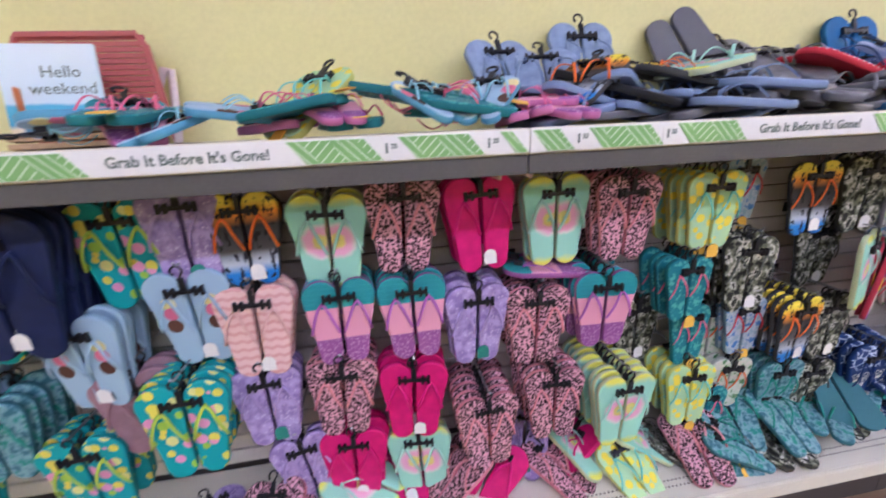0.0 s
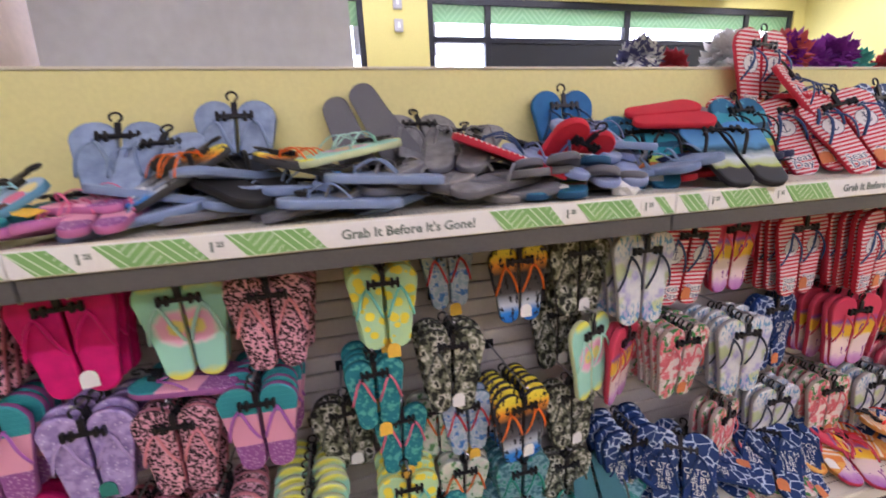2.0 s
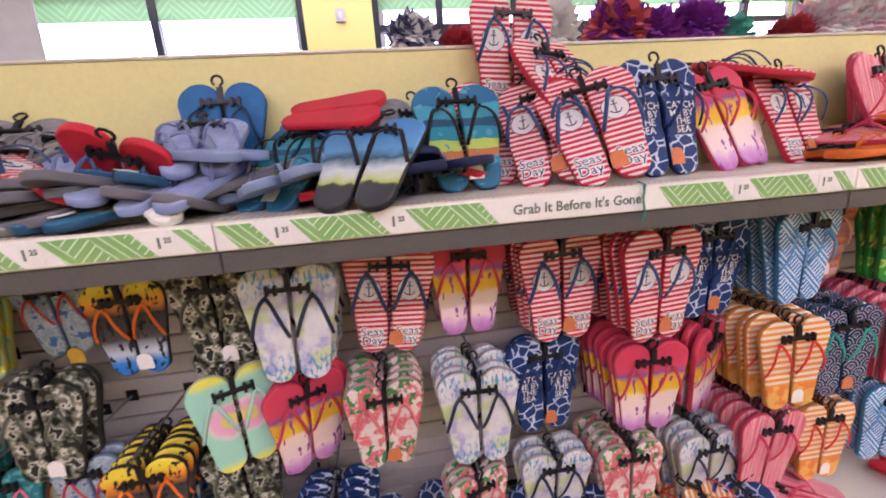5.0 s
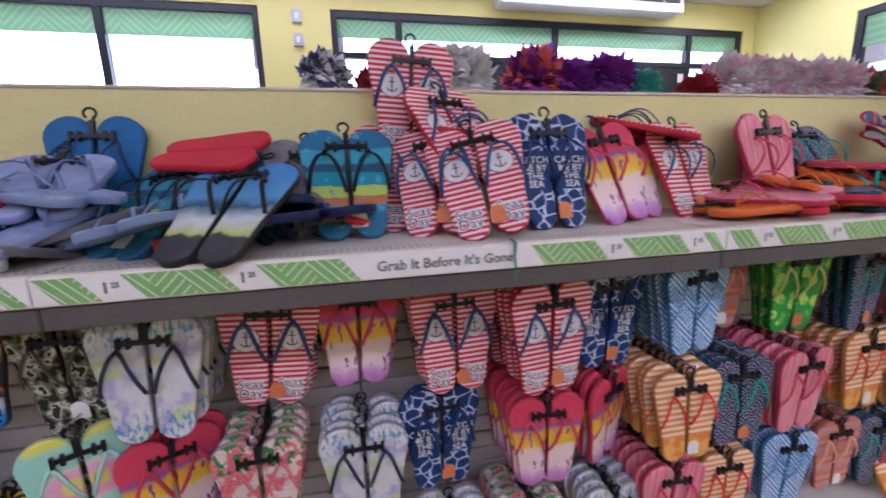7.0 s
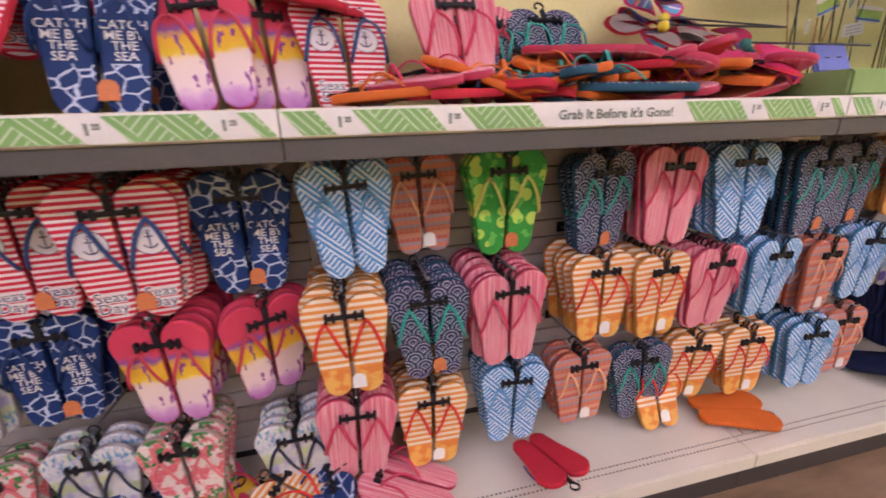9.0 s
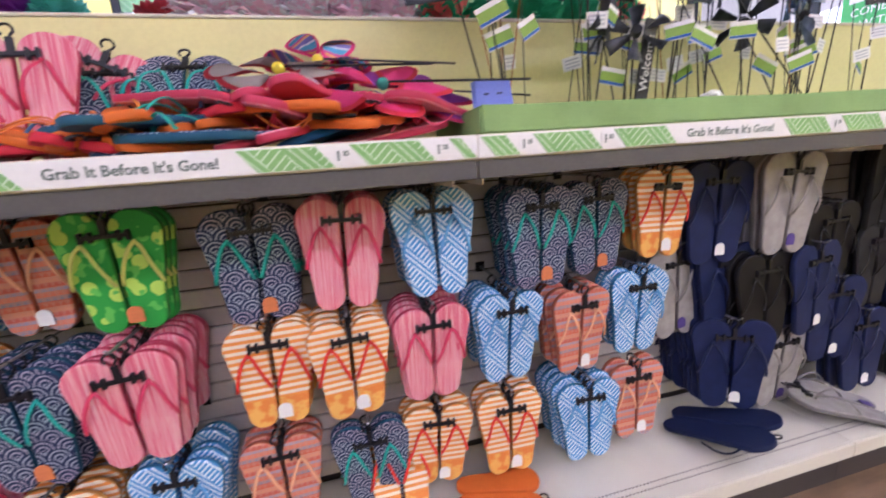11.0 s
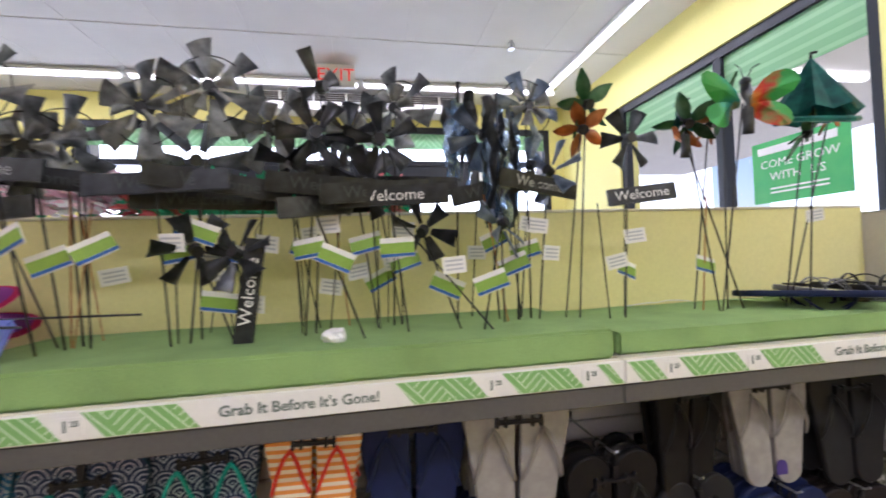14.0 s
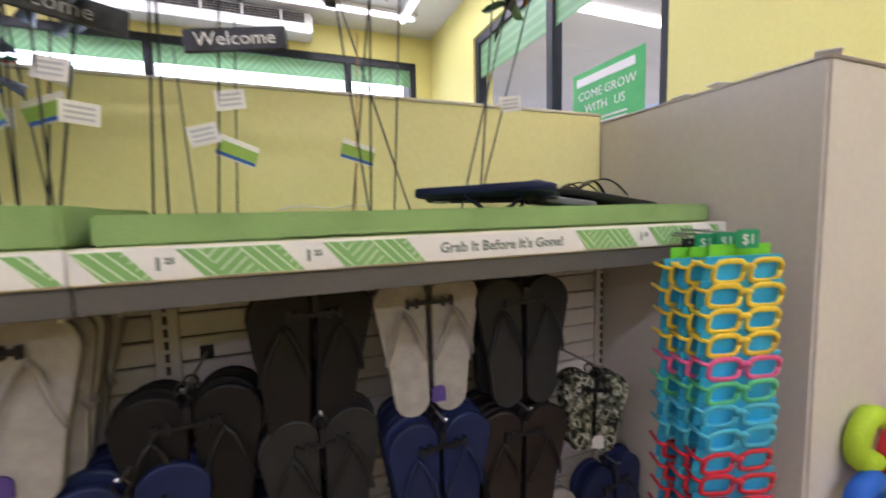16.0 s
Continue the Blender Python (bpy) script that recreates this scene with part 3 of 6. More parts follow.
# daylight beyond the glass
tagged(part("backdrop_front", boxm(-60, 60, 55, 55.2, -0.1, 30), OUTSIDE, None), "bright overexposed daylight beyond the shop windows", "backdrop", kind="structure")
tagged(part("backdrop_side", boxm(70, 70.2, -50, 54, -0.1, 30), OUTSIDE, None), "bright overexposed daylight beyond the side window", "backdrop", kind="structure")


def canopy():
    top = empty("canopy", pose(0, 0, 0), "pale grey outside walkway canopy with tube lights", "canopy", kind="structure")
    part("soffit", boxm(7.02, 11.2, -2.0, 6.5, 3.02, 3.12), plain("cream_stucco", (0.86, 0.82, 0.76), 0.85, grain=60, amount=0.06), top)
    part("soffit", boxm(-9, 7.0, 3.67, 6.5, 3.02, 3.12), CEIL, top)
    for y in (0.4, 1.9):
        part("tube", boxm(7.4, 9.2, y, y + 0.08, 2.97, 3.015, 0.01), TUBES, top)


canopy()


def outside_pole(x, lean):
    ob = part("pole", tube(bmesh.new(), [(0, 0, 0), (lean, 0, 1.9), (lean * 1.6, 0, 3.135)], 0.028, 8), FRAME, None)
    ob.location = (x, 6.0, -0.12)
    tagged(ob, "thin dark pole standing outside the shop window", "pole", "outside poles")


for _x, _l in ((-2.62, -0.18), (-2.15, -0.15), (-1.74, -0.12), (-1.38, -0.10)):
    outside_pole(_x, _l)


def strip_light(m, length, label):
    top = empty("strip_light", m, label, "light", "ceiling strip lights")
    part("housing", boxm(0, length, -0.055, 0.055, -0.03, 0.0, 0.006), WHITE, top)
    part("diffuser", boxm(0.02, length - 0.02, -0.027, 0.027, -0.058, -0.031, 0.012), TUBES, top, "lit frosted tube")


for _k in range(4):
    strip_light(pose(-1.9 + 2.1 * _k, 2.95, H - 0.006), 2.07, "lit white fluorescent strip under the ceiling")
# the two southernmost side strips are added, unseen, to match the longer lamp
for _k in range(5):
    strip_light(pose(6.35, -6.9 + 2.0 * _k, H - 0.006, 0, 0, 90), 1.97, "lit white fluorescent strip near the side wall")
# unseen aisle strips, added where the two aisle lamps hang
for _y in (-5.2, -2.6):
    for _k in range(4):
        strip_light(pose(-3.4 + 2.6 * _k, _y, H - 0.006), 2.5, "assumed white fluorescent strip over the aisle, out of view")


def ac_unit():
    top = empty("air_conditioner", pose(3.3, Y1, 2.98), "white wall-mounted air conditioner with slatted grille above the door", "air conditioner")
    part("case", boxm(0, 2.2, -0.26, 0, 0.015, 0.20, 0.02), WHITE, top)
    part("front_lip", boxm(0.02, 2.18, -0.275, -0.262, 0.0, 0.08, 0.004), WHITE, top)
    for k in range(4):
        part("slat", boxm(0.08, 2.12, -0.272, -0.2605, 0.10 + 0.022 * k, 0.113 + 0.022 * k), GROOVE, top)
    for k in range(6):
        part("divider", boxm(0.25 + 0.33 * k, 0.275 + 0.33 * k, -0.279, -0.2725, 0.09, 0.19), WHITE, top)


ac_unit()


def exit_sign():
    top = empty("exit_sign", pose(4.16, 2.62, 2.98), "white exit sign with red letters hung near the ceiling", "sign")
    part("case", boxm(-0.17, 0.17, -0.03, 0.03, 0.0, 0.21, 0.008), WHITE, top)
    part("stem", boxm(-0.012, 0.012, -0.012, 0.012, 0.21, 0.215), WHITE, top)
    w = part("lettering", text_mesh("EXIT", 0.16, EXITRED), EXITRED, top, "red glowing letters")
    w.matrix_basis = pose(0, -0.033, 0.105)


exit_sign()


def sprinkler(x, y):
    top = empty("sprinkler", pose(x, y, H), "small grey ceiling sprinkler head", "sprinkler")
    part("pipe", tube(bmesh.new(), [(0, 0, -0.07), (0, 0, 0)], 0.012, 8), STEEL, top)
    bm = tube(bmesh.new(), [(0, 0, -0.075), (0, 0, -0.07)], 0.035, 12)
    for k in range(2):
        tube(bm, [(-0.02 + 0.04 * k, 0, -0.07), (-0.03 + 0.06 * k, 0, -0.03), (0, 0, 0)], 0.005, 5)
    part("deflector", bm, STEEL, top)


sprinkler(5.63, 2.05)
sprinkler(1.4, 1.6)


def wall_box(z):
    top = empty("switch_box", pose(1.265, Y1, z), "small grey switch box on the yellow wall", "switch", "wall switches")
    part("case", boxm(-0.045, 0.045, -0.04, 0, -0.06, 0.06, 0.006), BOARD, top)
    part("rocker", boxm(-0.015, 0.015, -0.048, -0.0402, -0.028, 0.028, 0.003), WHITE, top)


wall_box(2.83)
wall_box(2.615)


def green_sign():
    top = empty("window_sign", pose(X1 + 0.0505, 0.79, 1.865, 0, 0, -90), "green printed hiring sign taped in the window", "sign")
    n = Net("green_sign_print", 0.5)
    m = n.done(n.mix(n.noise(9), (0.02, 0.36, 0.10), (0.10, 0.50, 0.12)))
    part("card", boxm(-0.27, 0.27, 0.0, 0.004, -0.20, 0.18), m, top)
    for w, x, z in (("COME", -0.118, 0.035), ("GROW", 0.108, 0.035), ("WITH", -0.068, -0.045), ("US", 0.110, -0.045)):
        part("lettering", text_mesh(w, 0.070, PAPER), PAPER, top).matrix_basis = pose(x, -0.003, z)
    part("logo_bar", boxm(-0.23, 0.21, -0.003, -0.0005, 0.10, 0.145), PAPER, top, "white band")
    for z in (-0.12, -0.145):
        part("small_print", boxm(-0.16, 0.16, -0.003, -0.0005, z, z + 0.010), PAPER, top)


green_sign()

# ---- gondola shelving ----
SEC = 1.219
FIRST, LAST = -2, 4
SHELF_Z, DECK_Z, TOP_Z = 1.186, 0.17, 1.52
RAIL_Y = -0.40


def dotted(base_mat_name, col):
    """Enamel with two rows of punched holes near the front edge."""
    n = Net(base_mat_name, 0.4)
    dx = n.math("SUBTRACT", n.saw(n.x, 0.0127), 0.5)
    for_rows = None
    for y in (-0.335, -0.355):
        dy = n.math("DIVIDE", n.math("SUBTRACT", n.y, y), 0.0127)
        d = n.less(n.math("SQRT", n.math("ADD", n.math("MULTIPLY", dx, dx), n.math("MULTIPLY", dy, dy))), 0.26)
        for_rows = d if for_rows is None else n.math("MAXIMUM", for_rows, d)
    c = n.ramp(n.noise(6, 4), [(0.3, tuple(v * 0.9 for v in col)), (0.7, col)])
    n.bump(n.noise(90), 0.08)
    return n.done(n.mix(for_rows, c, (0.12, 0.10, 0.08)))


PERF = dotted("punched_cream_enamel", (0.72, 0.68, 0.57))


def slat_wall():
    lower = empty("wall_slat_back", pose(0, 0, 0), "cream slatted back panel of the shelving", "wall", kind="structure")
    # backing coloured near-black as the shade between the slats
    part("backing", boxm(FIRST * SEC, (LAST + 1) * SEC, 0.012, 0.03, 0.02, SHELF_Z - 0.05), GROOVE, lower, "recessed backing with the groove shade in its colour")
    me = mesh_of("slat", boxm(0.026, SEC - 0.026, -0.003, 0.0118, 0.003, 0.0525, 0.002), SLAT)
    for s in range(FIRST, LAST + 1):
        for k in range(17):
            part("slat", me, SLAT, lower).matrix_basis = pose(s * SEC, 0, DECK_Z + 0.012 + 0.0556 * k)
    up = empty("partition", pose(0, 0, 0), "yellow painted upper divider panel between two aisles", "wall", kind="structure")
    part("panel", boxm(FIRST * SEC, (LAST + 1) * SEC, 0.004, 0.03, SHELF_Z - 0.045, TOP_Z, 0.002), PANEL, up)
    part("top_cap", boxm(FIRST * SEC, (LAST + 1) * SEC, 0.000, 0.034, TOP_Z + 0.0005, TOP_Z + 0.008, 0.002), SHELF, up)


slat_wall()


def upright(x):
    top = empty("upright", pose(x, 0, 0), "cream slotted steel shelving upright", "post", "shelving uprights")
    part("post", boxm(-0.024, 0.024, -0.006, 0.0115, 0.0, SHELF_Z - 0.046, 0.002), SLAT, top)
    bm = bmesh.new()
    for k in range(34):
        add_box(bm, -0.004, 0.004, -0.0085, -0.0062, 0.14 + 0.0285 * k, 0.158 + 0.0285 * k)
    tagged(part("slotting", bm, GROOVE, top, "dark slots"), kind="stuff")


for _s in range(FIRST, LAST + 2):
    upright(_s * SEC)

# grey steel, darkened further: the shade below the price rail is in this colour
LIP = plain("shaded_grey_steel", (0.10, 0.095, 0.09), 0.5)
TAGS = (0.104, 0.294, 0.957, 1.145)
PRICE, CENTS = text_mesh("1", 0.023, INK, bold=0.0010), text_mesh("25", 0.0115, INK, bold=0.0006)
WORDS = text_mesh("Grab It Before It's Gone!", 0.0250, INK, bold=0.0006)


def slant(u0, u1, z0, z1, y0, y1):
    """A flat label whose ends lean, in the plane of the rail."""
    bm = bmesh.new()
    lean = 0.016
    f = [bm.verts.new(p) for p in ((u0 + lean, y0, z0), (u1 + lean, y0, z0), (u1 - lean, y0, z1), (u0 - lean, y0, z1))]
    b = [bm.verts.new(Vector(v.co) + Vector((0, y1 - y0, 0))) for v in f]
    bm.faces.new(f)
    bm.faces.new(b[::-1])
    for k in range(4):
        bm.faces.new((f[k], b[k], b[(k + 1) % 4], f[(k + 1) % 4]))
    return bm


def shelf(s):
    top = empty("shelf", pose(s * SEC, 0, 0), "cream steel shelf with punched holes over the hanging sandals", "shelf", "gondola shelves")
    part("shelf_deck", boxm(0.001, SEC - 0.001, -0.388, 0.002, SHELF_Z - 0.022, SHELF_Z, 0.002), PERF, top)
    part("front_lip", boxm(0.001, SEC - 0.001, -0.3965, -0.3885, SHELF_Z - 0.046, SHELF_Z + 0.003, 0.002), SHELF, top)
    part("lower_lip", boxm(0.001, SEC - 0.001, -0.3945, -0.3865, SHELF_Z - 0.084, SHELF_Z - 0.0465, 0.002), LIP, top, "grey steel lower lip with the rail's shade in its colour")
    part("underside_rail", boxm(0.004, SEC - 0.004, -0.38, -0.02, SHELF_Z - 0.052, SHELF_Z - 0.0225, 0.002), SHELF, top)
    for x in (0.028, SEC - 0.04):
        part("bracket", boxm(x, x + 0.004, -0.34, -0.008, SHELF_Z - 0.10, SHELF_Z - 0.0525), SHELF, top)
    rail = empty("price_rail", pose(s * SEC, 0, 0), "white price rail with green woven strips and price tags", "price rail", "price rails")
    z0, z1, f = SHELF_Z - 0.041, SHELF_Z - 0.002, -0.4035
    part("channel", boxm(0.0015, SEC - 0.0015, -0.4030, -0.3975, z0 - 0.002, z1 + 0.003, 0.001), PAPER, rail)
    tag_w, cuts = 0.030, [0.02]
    for t in TAGS[:2]:
        cuts += [t - tag_w, t + tag_w]
    cuts += [0.455, 0.795]
    for t in TAGS[2:]:
        cuts += [t - tag_w, t + tag_w]
    cuts += [SEC - 0.02]
    for u, v in zip(cuts[::2], cuts[1::2]):
        part("green_strip", slant(u, v, z0, z1, f - 0.0008, f + 0.0004), WEAVE, rail, "green woven-print strip")
    part("lettering", WORDS, INK, rail, "grey slogan lettering").matrix_basis = pose(0.625, f - 0.0006, (z0 + z1) / 2)
    for t in TAGS:
        g = part("price_tag", boxm(t - 0.017, t + 0.017, f - 0.0012, f + 0.0002, z0 + 0.006, z1 - 0.006), PAPER, rail)
        part("lettering", PRICE, INK, g).matrix_basis = pose(t - 0.007, f - 0.0022, (z0 + z1) / 2)
        part("lettering", CENTS, INK, g).matrix_basis = pose(t + 0.0065, f - 0.0022, (z0 + z1) / 2 + 0.004)


def deck(s):
    top = empty("base_deck", pose(s * SEC, 0, 0), "cream steel base shelf with punched holes above the floor", "shelf", "base shelves")
    part("shelf_deck", boxm(0.001, SEC - 0.001, -0.40, -0.0075, DECK_Z - 0.02, DECK_Z, 0.002), PERF, top)
    part("front_lip", boxm(0.001, SEC - 0.001, -0.412, -0.4005, DECK_Z - 0.05, DECK_Z + 0.002, 0.003), SHELF, top)
    # kick plate takes the same near-black shade colour as the grooves
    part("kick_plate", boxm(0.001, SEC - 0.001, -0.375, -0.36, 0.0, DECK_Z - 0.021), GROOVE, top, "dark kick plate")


for _s in range(FIRST, LAST + 1):
    shelf(_s)
    deck(_s)


def end_panel():
    top = empty("end_panel", pose(0, 0, 0), "beige boxed end panel with torn tape on its top edge", "panel", kind="structure")
    part("body", boxm(6.1, 6.62, -0.58, 0.03, 0.0, 1.50, 0.006), ENDP, top)
    part("top_sheet", boxm(6.098, 6.625, -0.583, 0.032, 1.5005, 1.505, 0.002), ENDP, top)
    random.seed(5)
    for k in range(5):
        y = -0.56 + 0.10 * k
        bm = boxm(-0.03, 0.03, -0.02, 0.02, 0, 0.002)
        o = part("torn_tape", bm, PAPER, top, "torn clear tape")
        o.matrix_basis = pose(6.13, y, 1.508 + 0.006 * random.random(), random.uniform(-9, 9), random.uniform(-12, 4), random.uniform(-30, 30))


end_panel()


# ---- flip-flops ----
def outline(L, side, grow=0.0):
    """Sole outline round the pair's middle: a broad round toe at the top, a straight inner edge and a narrower round heel."""
    k = L / 0.25
    rt, rh = 0.0462 * k, 0.0318 * k
    ct, ch = 0.0500 * k, 0.0352 * k
    zt, zh = L / 2 - rt * 0.94, -L / 2 + rh * 0.96
    pts = []
    for j in range(12):
        a = radians(-8 + 196 * j / 11)
        skew = 0.0035 * k * math.sin(a)
        pts.append((ct - skew + (rt + grow) * math.cos(a), zt + (rt * 0.94 + grow) * math.sin(a)))
    pts.append((0.0052 * k - grow, 0.012 * k))
    pts.append((0.0048 * k - grow, -0.030 * k))
    for j in range(10):
        a = radians(184 + 172 * j / 9)
        pts.append((ch + (rh + grow) * math.cos(a), zh + (rh * 0.96 + grow) * math.sin(a)))
    pts.append((0.0742 * k + grow, -0.036 * k))
    pts.append((0.0845 * k + grow, 0.012 * k))
    return [(side * x, z) for x, z in (pts if side > 0 else pts[::-1])]


def sole(L, side, thick=0.017):
    bm = bmesh.new()
    rings = []
    for grow, y in ((-0.0035, -thick / 2), (0, -thick / 2 + 0.003), (0, thick / 2 - 0.002), (-0.002, thick / 2)):
        rings.append([bm.verts.new((x, y, z)) for x, z in outline(L, side, grow)])
    n = len(rings[0])
    for j, (a, b) in enumerate(zip(rings, rings[1:])):
        for k in range(n):
            f = bm.faces.new((a[k], a[(k + 1) % n], b[(k + 1) % n], b[k]))
            f.material_index = 0 if j == 0 else 1
            f.smooth = True
    bm.faces.new(rings[0][::-1]).material_index = 0
    bm.faces.new(rings[-1]).material_index = 1
    bmesh.ops.recalc_face_normals(bm, faces=bm.faces)
    return bm


def strap(L, side, rise=0.012):
    """The Y of the thong: a toe post and two bands to the edges, pressed flat or standing up by rise."""
    bm = bmesh.new()
    k = L / 0.25
    cx, y0 = side * 0.0452 * k, -0.008
    for e in (-1, 1):
        pts = []
        for j in range(9):
            u = j / 8
            out = 0.0385 * u ** 0.62 if e == side else 0.0350 * u ** 0.70
            pts.append((cx - side * 0.004 * k * u + e * out * k, y0 - 0.0015 - rise * k * math.sin(math.pi * min(u * 0.9 + 0.08, 1)), (0.063 - 0.088 * u) * k))
        tube(bm, pts, 0.0040 * k, 6, 0.45, (0, -1, 0.2))
    tube(bm, [(cx, -0.006, 0.064 * k), (cx, -0.008 - rise * 0.55, 0.062 * k)], 0.0036 * k, 6)
    for f in bm.faces:
        f.smooth = True
    return bm


def hanger(L):
    """Black plastic clip bar with teeth and a hook."""
    k = L / 0.25
    zb = 0.078 * k
    bm = add_box(bmesh.new(), -0.042 * k, 0.042 * k, -0.019, -0.0115, zb - 0.0055, zb + 0.0045, 0.002)
    for x in (-0.040, -0.024, 0.024, 0.040):
        add_box(bm, x * k - 0.0032, x * k + 0.0032, -0.020, -0.010, zb - 0.011, zb + 0.010)
    add_box(bm, -0.006, 0.006, -0.017, -0.011, zb + 0.003, zb + 0.034)
    hook = [(0, -0.013, zb + 0.032)]
    for j in range(9):
        a = radians(-60 + 290 * j / 8)
        hook.append((0.012 * math.cos(a) - 0.004, -0.013, zb + 0.050 + 0.012 * math.sin(a)))
    tube(bm, hook, 0.0028, 5, 1.0, (0, 1, 0))
    return bm


TAGMAT = {"white": PAPER, "orange": ORANGE_TAG, "yellow": YELLOW_TAG, "teal": TEAL_TAG, "purple": PURPLE_TAG}


def tag_card(kind, L):
    k = L / 0.25
    bm = bmesh.new()
    x0, z0 = (0.014, -0.088 * k)
    if kind == "yellow":
        x0, z0 = 0.012, -0.13 * k
    pts = [(-0.016, -0.017), (0.016, -0.017), (0.016, 0.008), (0.012, 0.016), (0.004, 0.020), (-0.004, 0.020), (-0.012, 0.016), (-0.016, 0.008)]
    f = [bm.verts.new((x0 + x, -0.0145, z0 + z)) for x, z in pts]
    b = [bm.verts.new((x0 + x, -0.0125, z0 + z)) for x, z in pts]
    bm.faces.new(f)
    bm.faces.new(b[::-1])
    n = len(pts)
    for j in range(n):
        bm.faces.new((f[j], b[j], b[(j + 1) % n], f[(j + 1) % n]))
    bmesh.ops.recalc_face_normals(bm, faces=bm.faces)
    return bm


def anchor_print(side):
    """A small flat anchor in the sole's white disc."""
    bm = bmesh.new()
    cx, z, y = side * 0.047, 0.026, -0.0092
    tube(bm, [(cx, y, z - 0.015), (cx, y, z + 0.014)], 0.0013, 4)
    tube(bm, [(cx - 0.007, y, z + 0.008), (cx + 0.007, y, z + 0.008)], 0.0012, 4)
    tube(bm, [(cx + 0.012 * math.sin(radians(a)), y, z - 0.004 - 0.011 * math.cos(radians(a))) for a in range(-75, 76, 25)], 0.0013, 4)
    tube(bm, [(cx + 0.003 * math.cos(radians(a)), y, z + 0.017 + 0.003 * math.sin(radians(a))) for a in range(0, 361, 60)], 0.0009, 4)
    return bm


PROTO, BITS, INKS = {}, {}, {}
NAVYINK = plain("navy_ink", (0.03, 0.04, 0.13), 0.6)


def pair_bits(d, rise=0.012):
    """The meshes of one print, made once for hanging and once for loose pairs."""
    if (d, rise) in BITS:
        return BITS[d, rise]
    paint, edge, band, tag, L, words = DESIGN[d]
    if d not in INKS:
        INKS[d] = print_mat(d + "_print", paint), eva(d + "_edge", edge), eva(d + "_strap", band, 0.4)
    top, rim, st = INKS[d]
    bits = []
    for side in (-1, 1):
        me = mesh_of("sole", sole(L, side), top, rim)
        at = me.attributes.new("sole_place", "FLOAT_VECTOR", "POINT")
        at.data.foreach_set("vector", [c for v in me.vertices for c in v.co])
        bits.append(("sole", me, ""))
        bits.append(("strap", mesh_of("strap", strap(L, side, rise), st), ""))
    bits.append(("hanger", mesh_of("hanger", hanger(L), BLACK), "black plastic hanger"))
    if tag:
        bits.append(("price_label", mesh_of("price_label", tag_card(tag, L), TAGMAT[tag]), tag + " card label"))
    if d == "anchor":
        for side in (-1, 1):
            bits.append(("anchor_print", mesh_of("anchor_print", anchor_print(side), NAVYINK), "navy anchor"))
            for ink, heavy, y, words in ((PAPER, 0.0022, -0.0094, "pale lettering ground"), (NAVYINK, 0.0, -0.0099, "navy lettering")):
                me = text_mesh("Seas\nDay", 0.031, ink, 0, "CENTER", 0.75, heavy)
                me.transform(Matrix.Translation((side * 0.042, y, -0.092)))
                bits.append(("lettering", me, words))
    if d == "script":
        for side in (-1, 1):
            me = text_mesh("CATCH\nME BY\nTHE\nSEA", 0.0228, PAPER, 0, "CENTER", 0.82, 0.0002)
            me.transform(Matrix.Translation((side * 0.046, -0.0098, -0.005)))
            bits.append(("lettering", me, "white lettering"))
    BITS[d, rise] = bits
    return bits


def pair(d, m, where, group=""):
    """One pair of flip-flops on its hanger; toes point to local +z, prints face local -y."""
    words = DESIGN[d][5]
    key = (d, where)
    if key not in PROTO:
        top = empty("flip_flops", m, words + " flip-flops " + where, "sandals", group)
        for nm, me, lab in pair_bits(d, 0.030 if where.startswith("lying") else 0.012):
            part(nm, me, None, top, lab)
        PROTO[key] = top
        return top
    ob = copy_thing(PROTO[key], m)
    if group:
        ob["group"] = group
    return ob


HOOKM = {}


def peg(x, z, y1):
    """A wire display hook in the slats, its tip turned up."""
    L = round(-y1, 2)
    if L not in HOOKM:
        bm = tube(bmesh.new(), [(0, -0.004, 0), (0, -L - 0.004, 0.0), (0, -L - 0.016, 0.010)], 0.003, 6)
        HOOKM[L] = (mesh_of("wire", bm, STEEL), mesh_of("back_plate", boxm(-0.014, 0.014, -0.0075, -0.0035, -0.016, 0.016, 0.001), BLACK))
    top = empty("display_hook", pose(x, 0, z), "steel wire display hook on the slatted panel", "hook", "display hooks")
    part("wire", HOOKM[L][0], None, top)
    part("back_plate", HOOKM[L][1], None, top)


rnd = random.Random(11)
BEHIND = []


def stack(x, z, d, count, tilt=0.0, turn=0.0, front=None, step=None):
    """Pairs hanging one behind another on a hook; z is the clip bar's height."""
    k = DESIGN[d][4] / 0.25
    zc = z - 0.078 * k
    yf = front if front is not None else -min(0.3, 0.195 + 0.012 * count)
    peg(x, z + 0.062, yf)
    step = step or min(0.034, (-yf - 0.04) / max(count, 1))
    t0, r0 = tilt + rnd.uniform(-3, 3), turn + rnd.uniform(-5, 7)
    for j in range(count):
        y = yf + 0.012 + step * j
        if y > -0.03:
            break
        lean = rnd.uniform(-2, 5)
        sway = t0 if j == 0 else t0 * 0.6 + rnd.uniform(-3, 3)
        zj = zc + (0.0 if j == 0 else rnd.uniform(-0.004, 0.008))
        piv = Matrix.Translation((x + (0 if j == 0 else rnd.uniform(-0.006, 0.006)), y, zj + 0.128 * k))
        m = piv @ pose(0, 0, 0, lean, sway, r0 + rnd.uniform(-4, 4)) @ Matrix.Translation((0, 0, -0.128 * k))
        if j < 1 or (j == 1 and count > 3):
            pair(d, m, "hanging on a display hook", "hanging flip-flops")
        else:
            BEHIND.append((d, m))


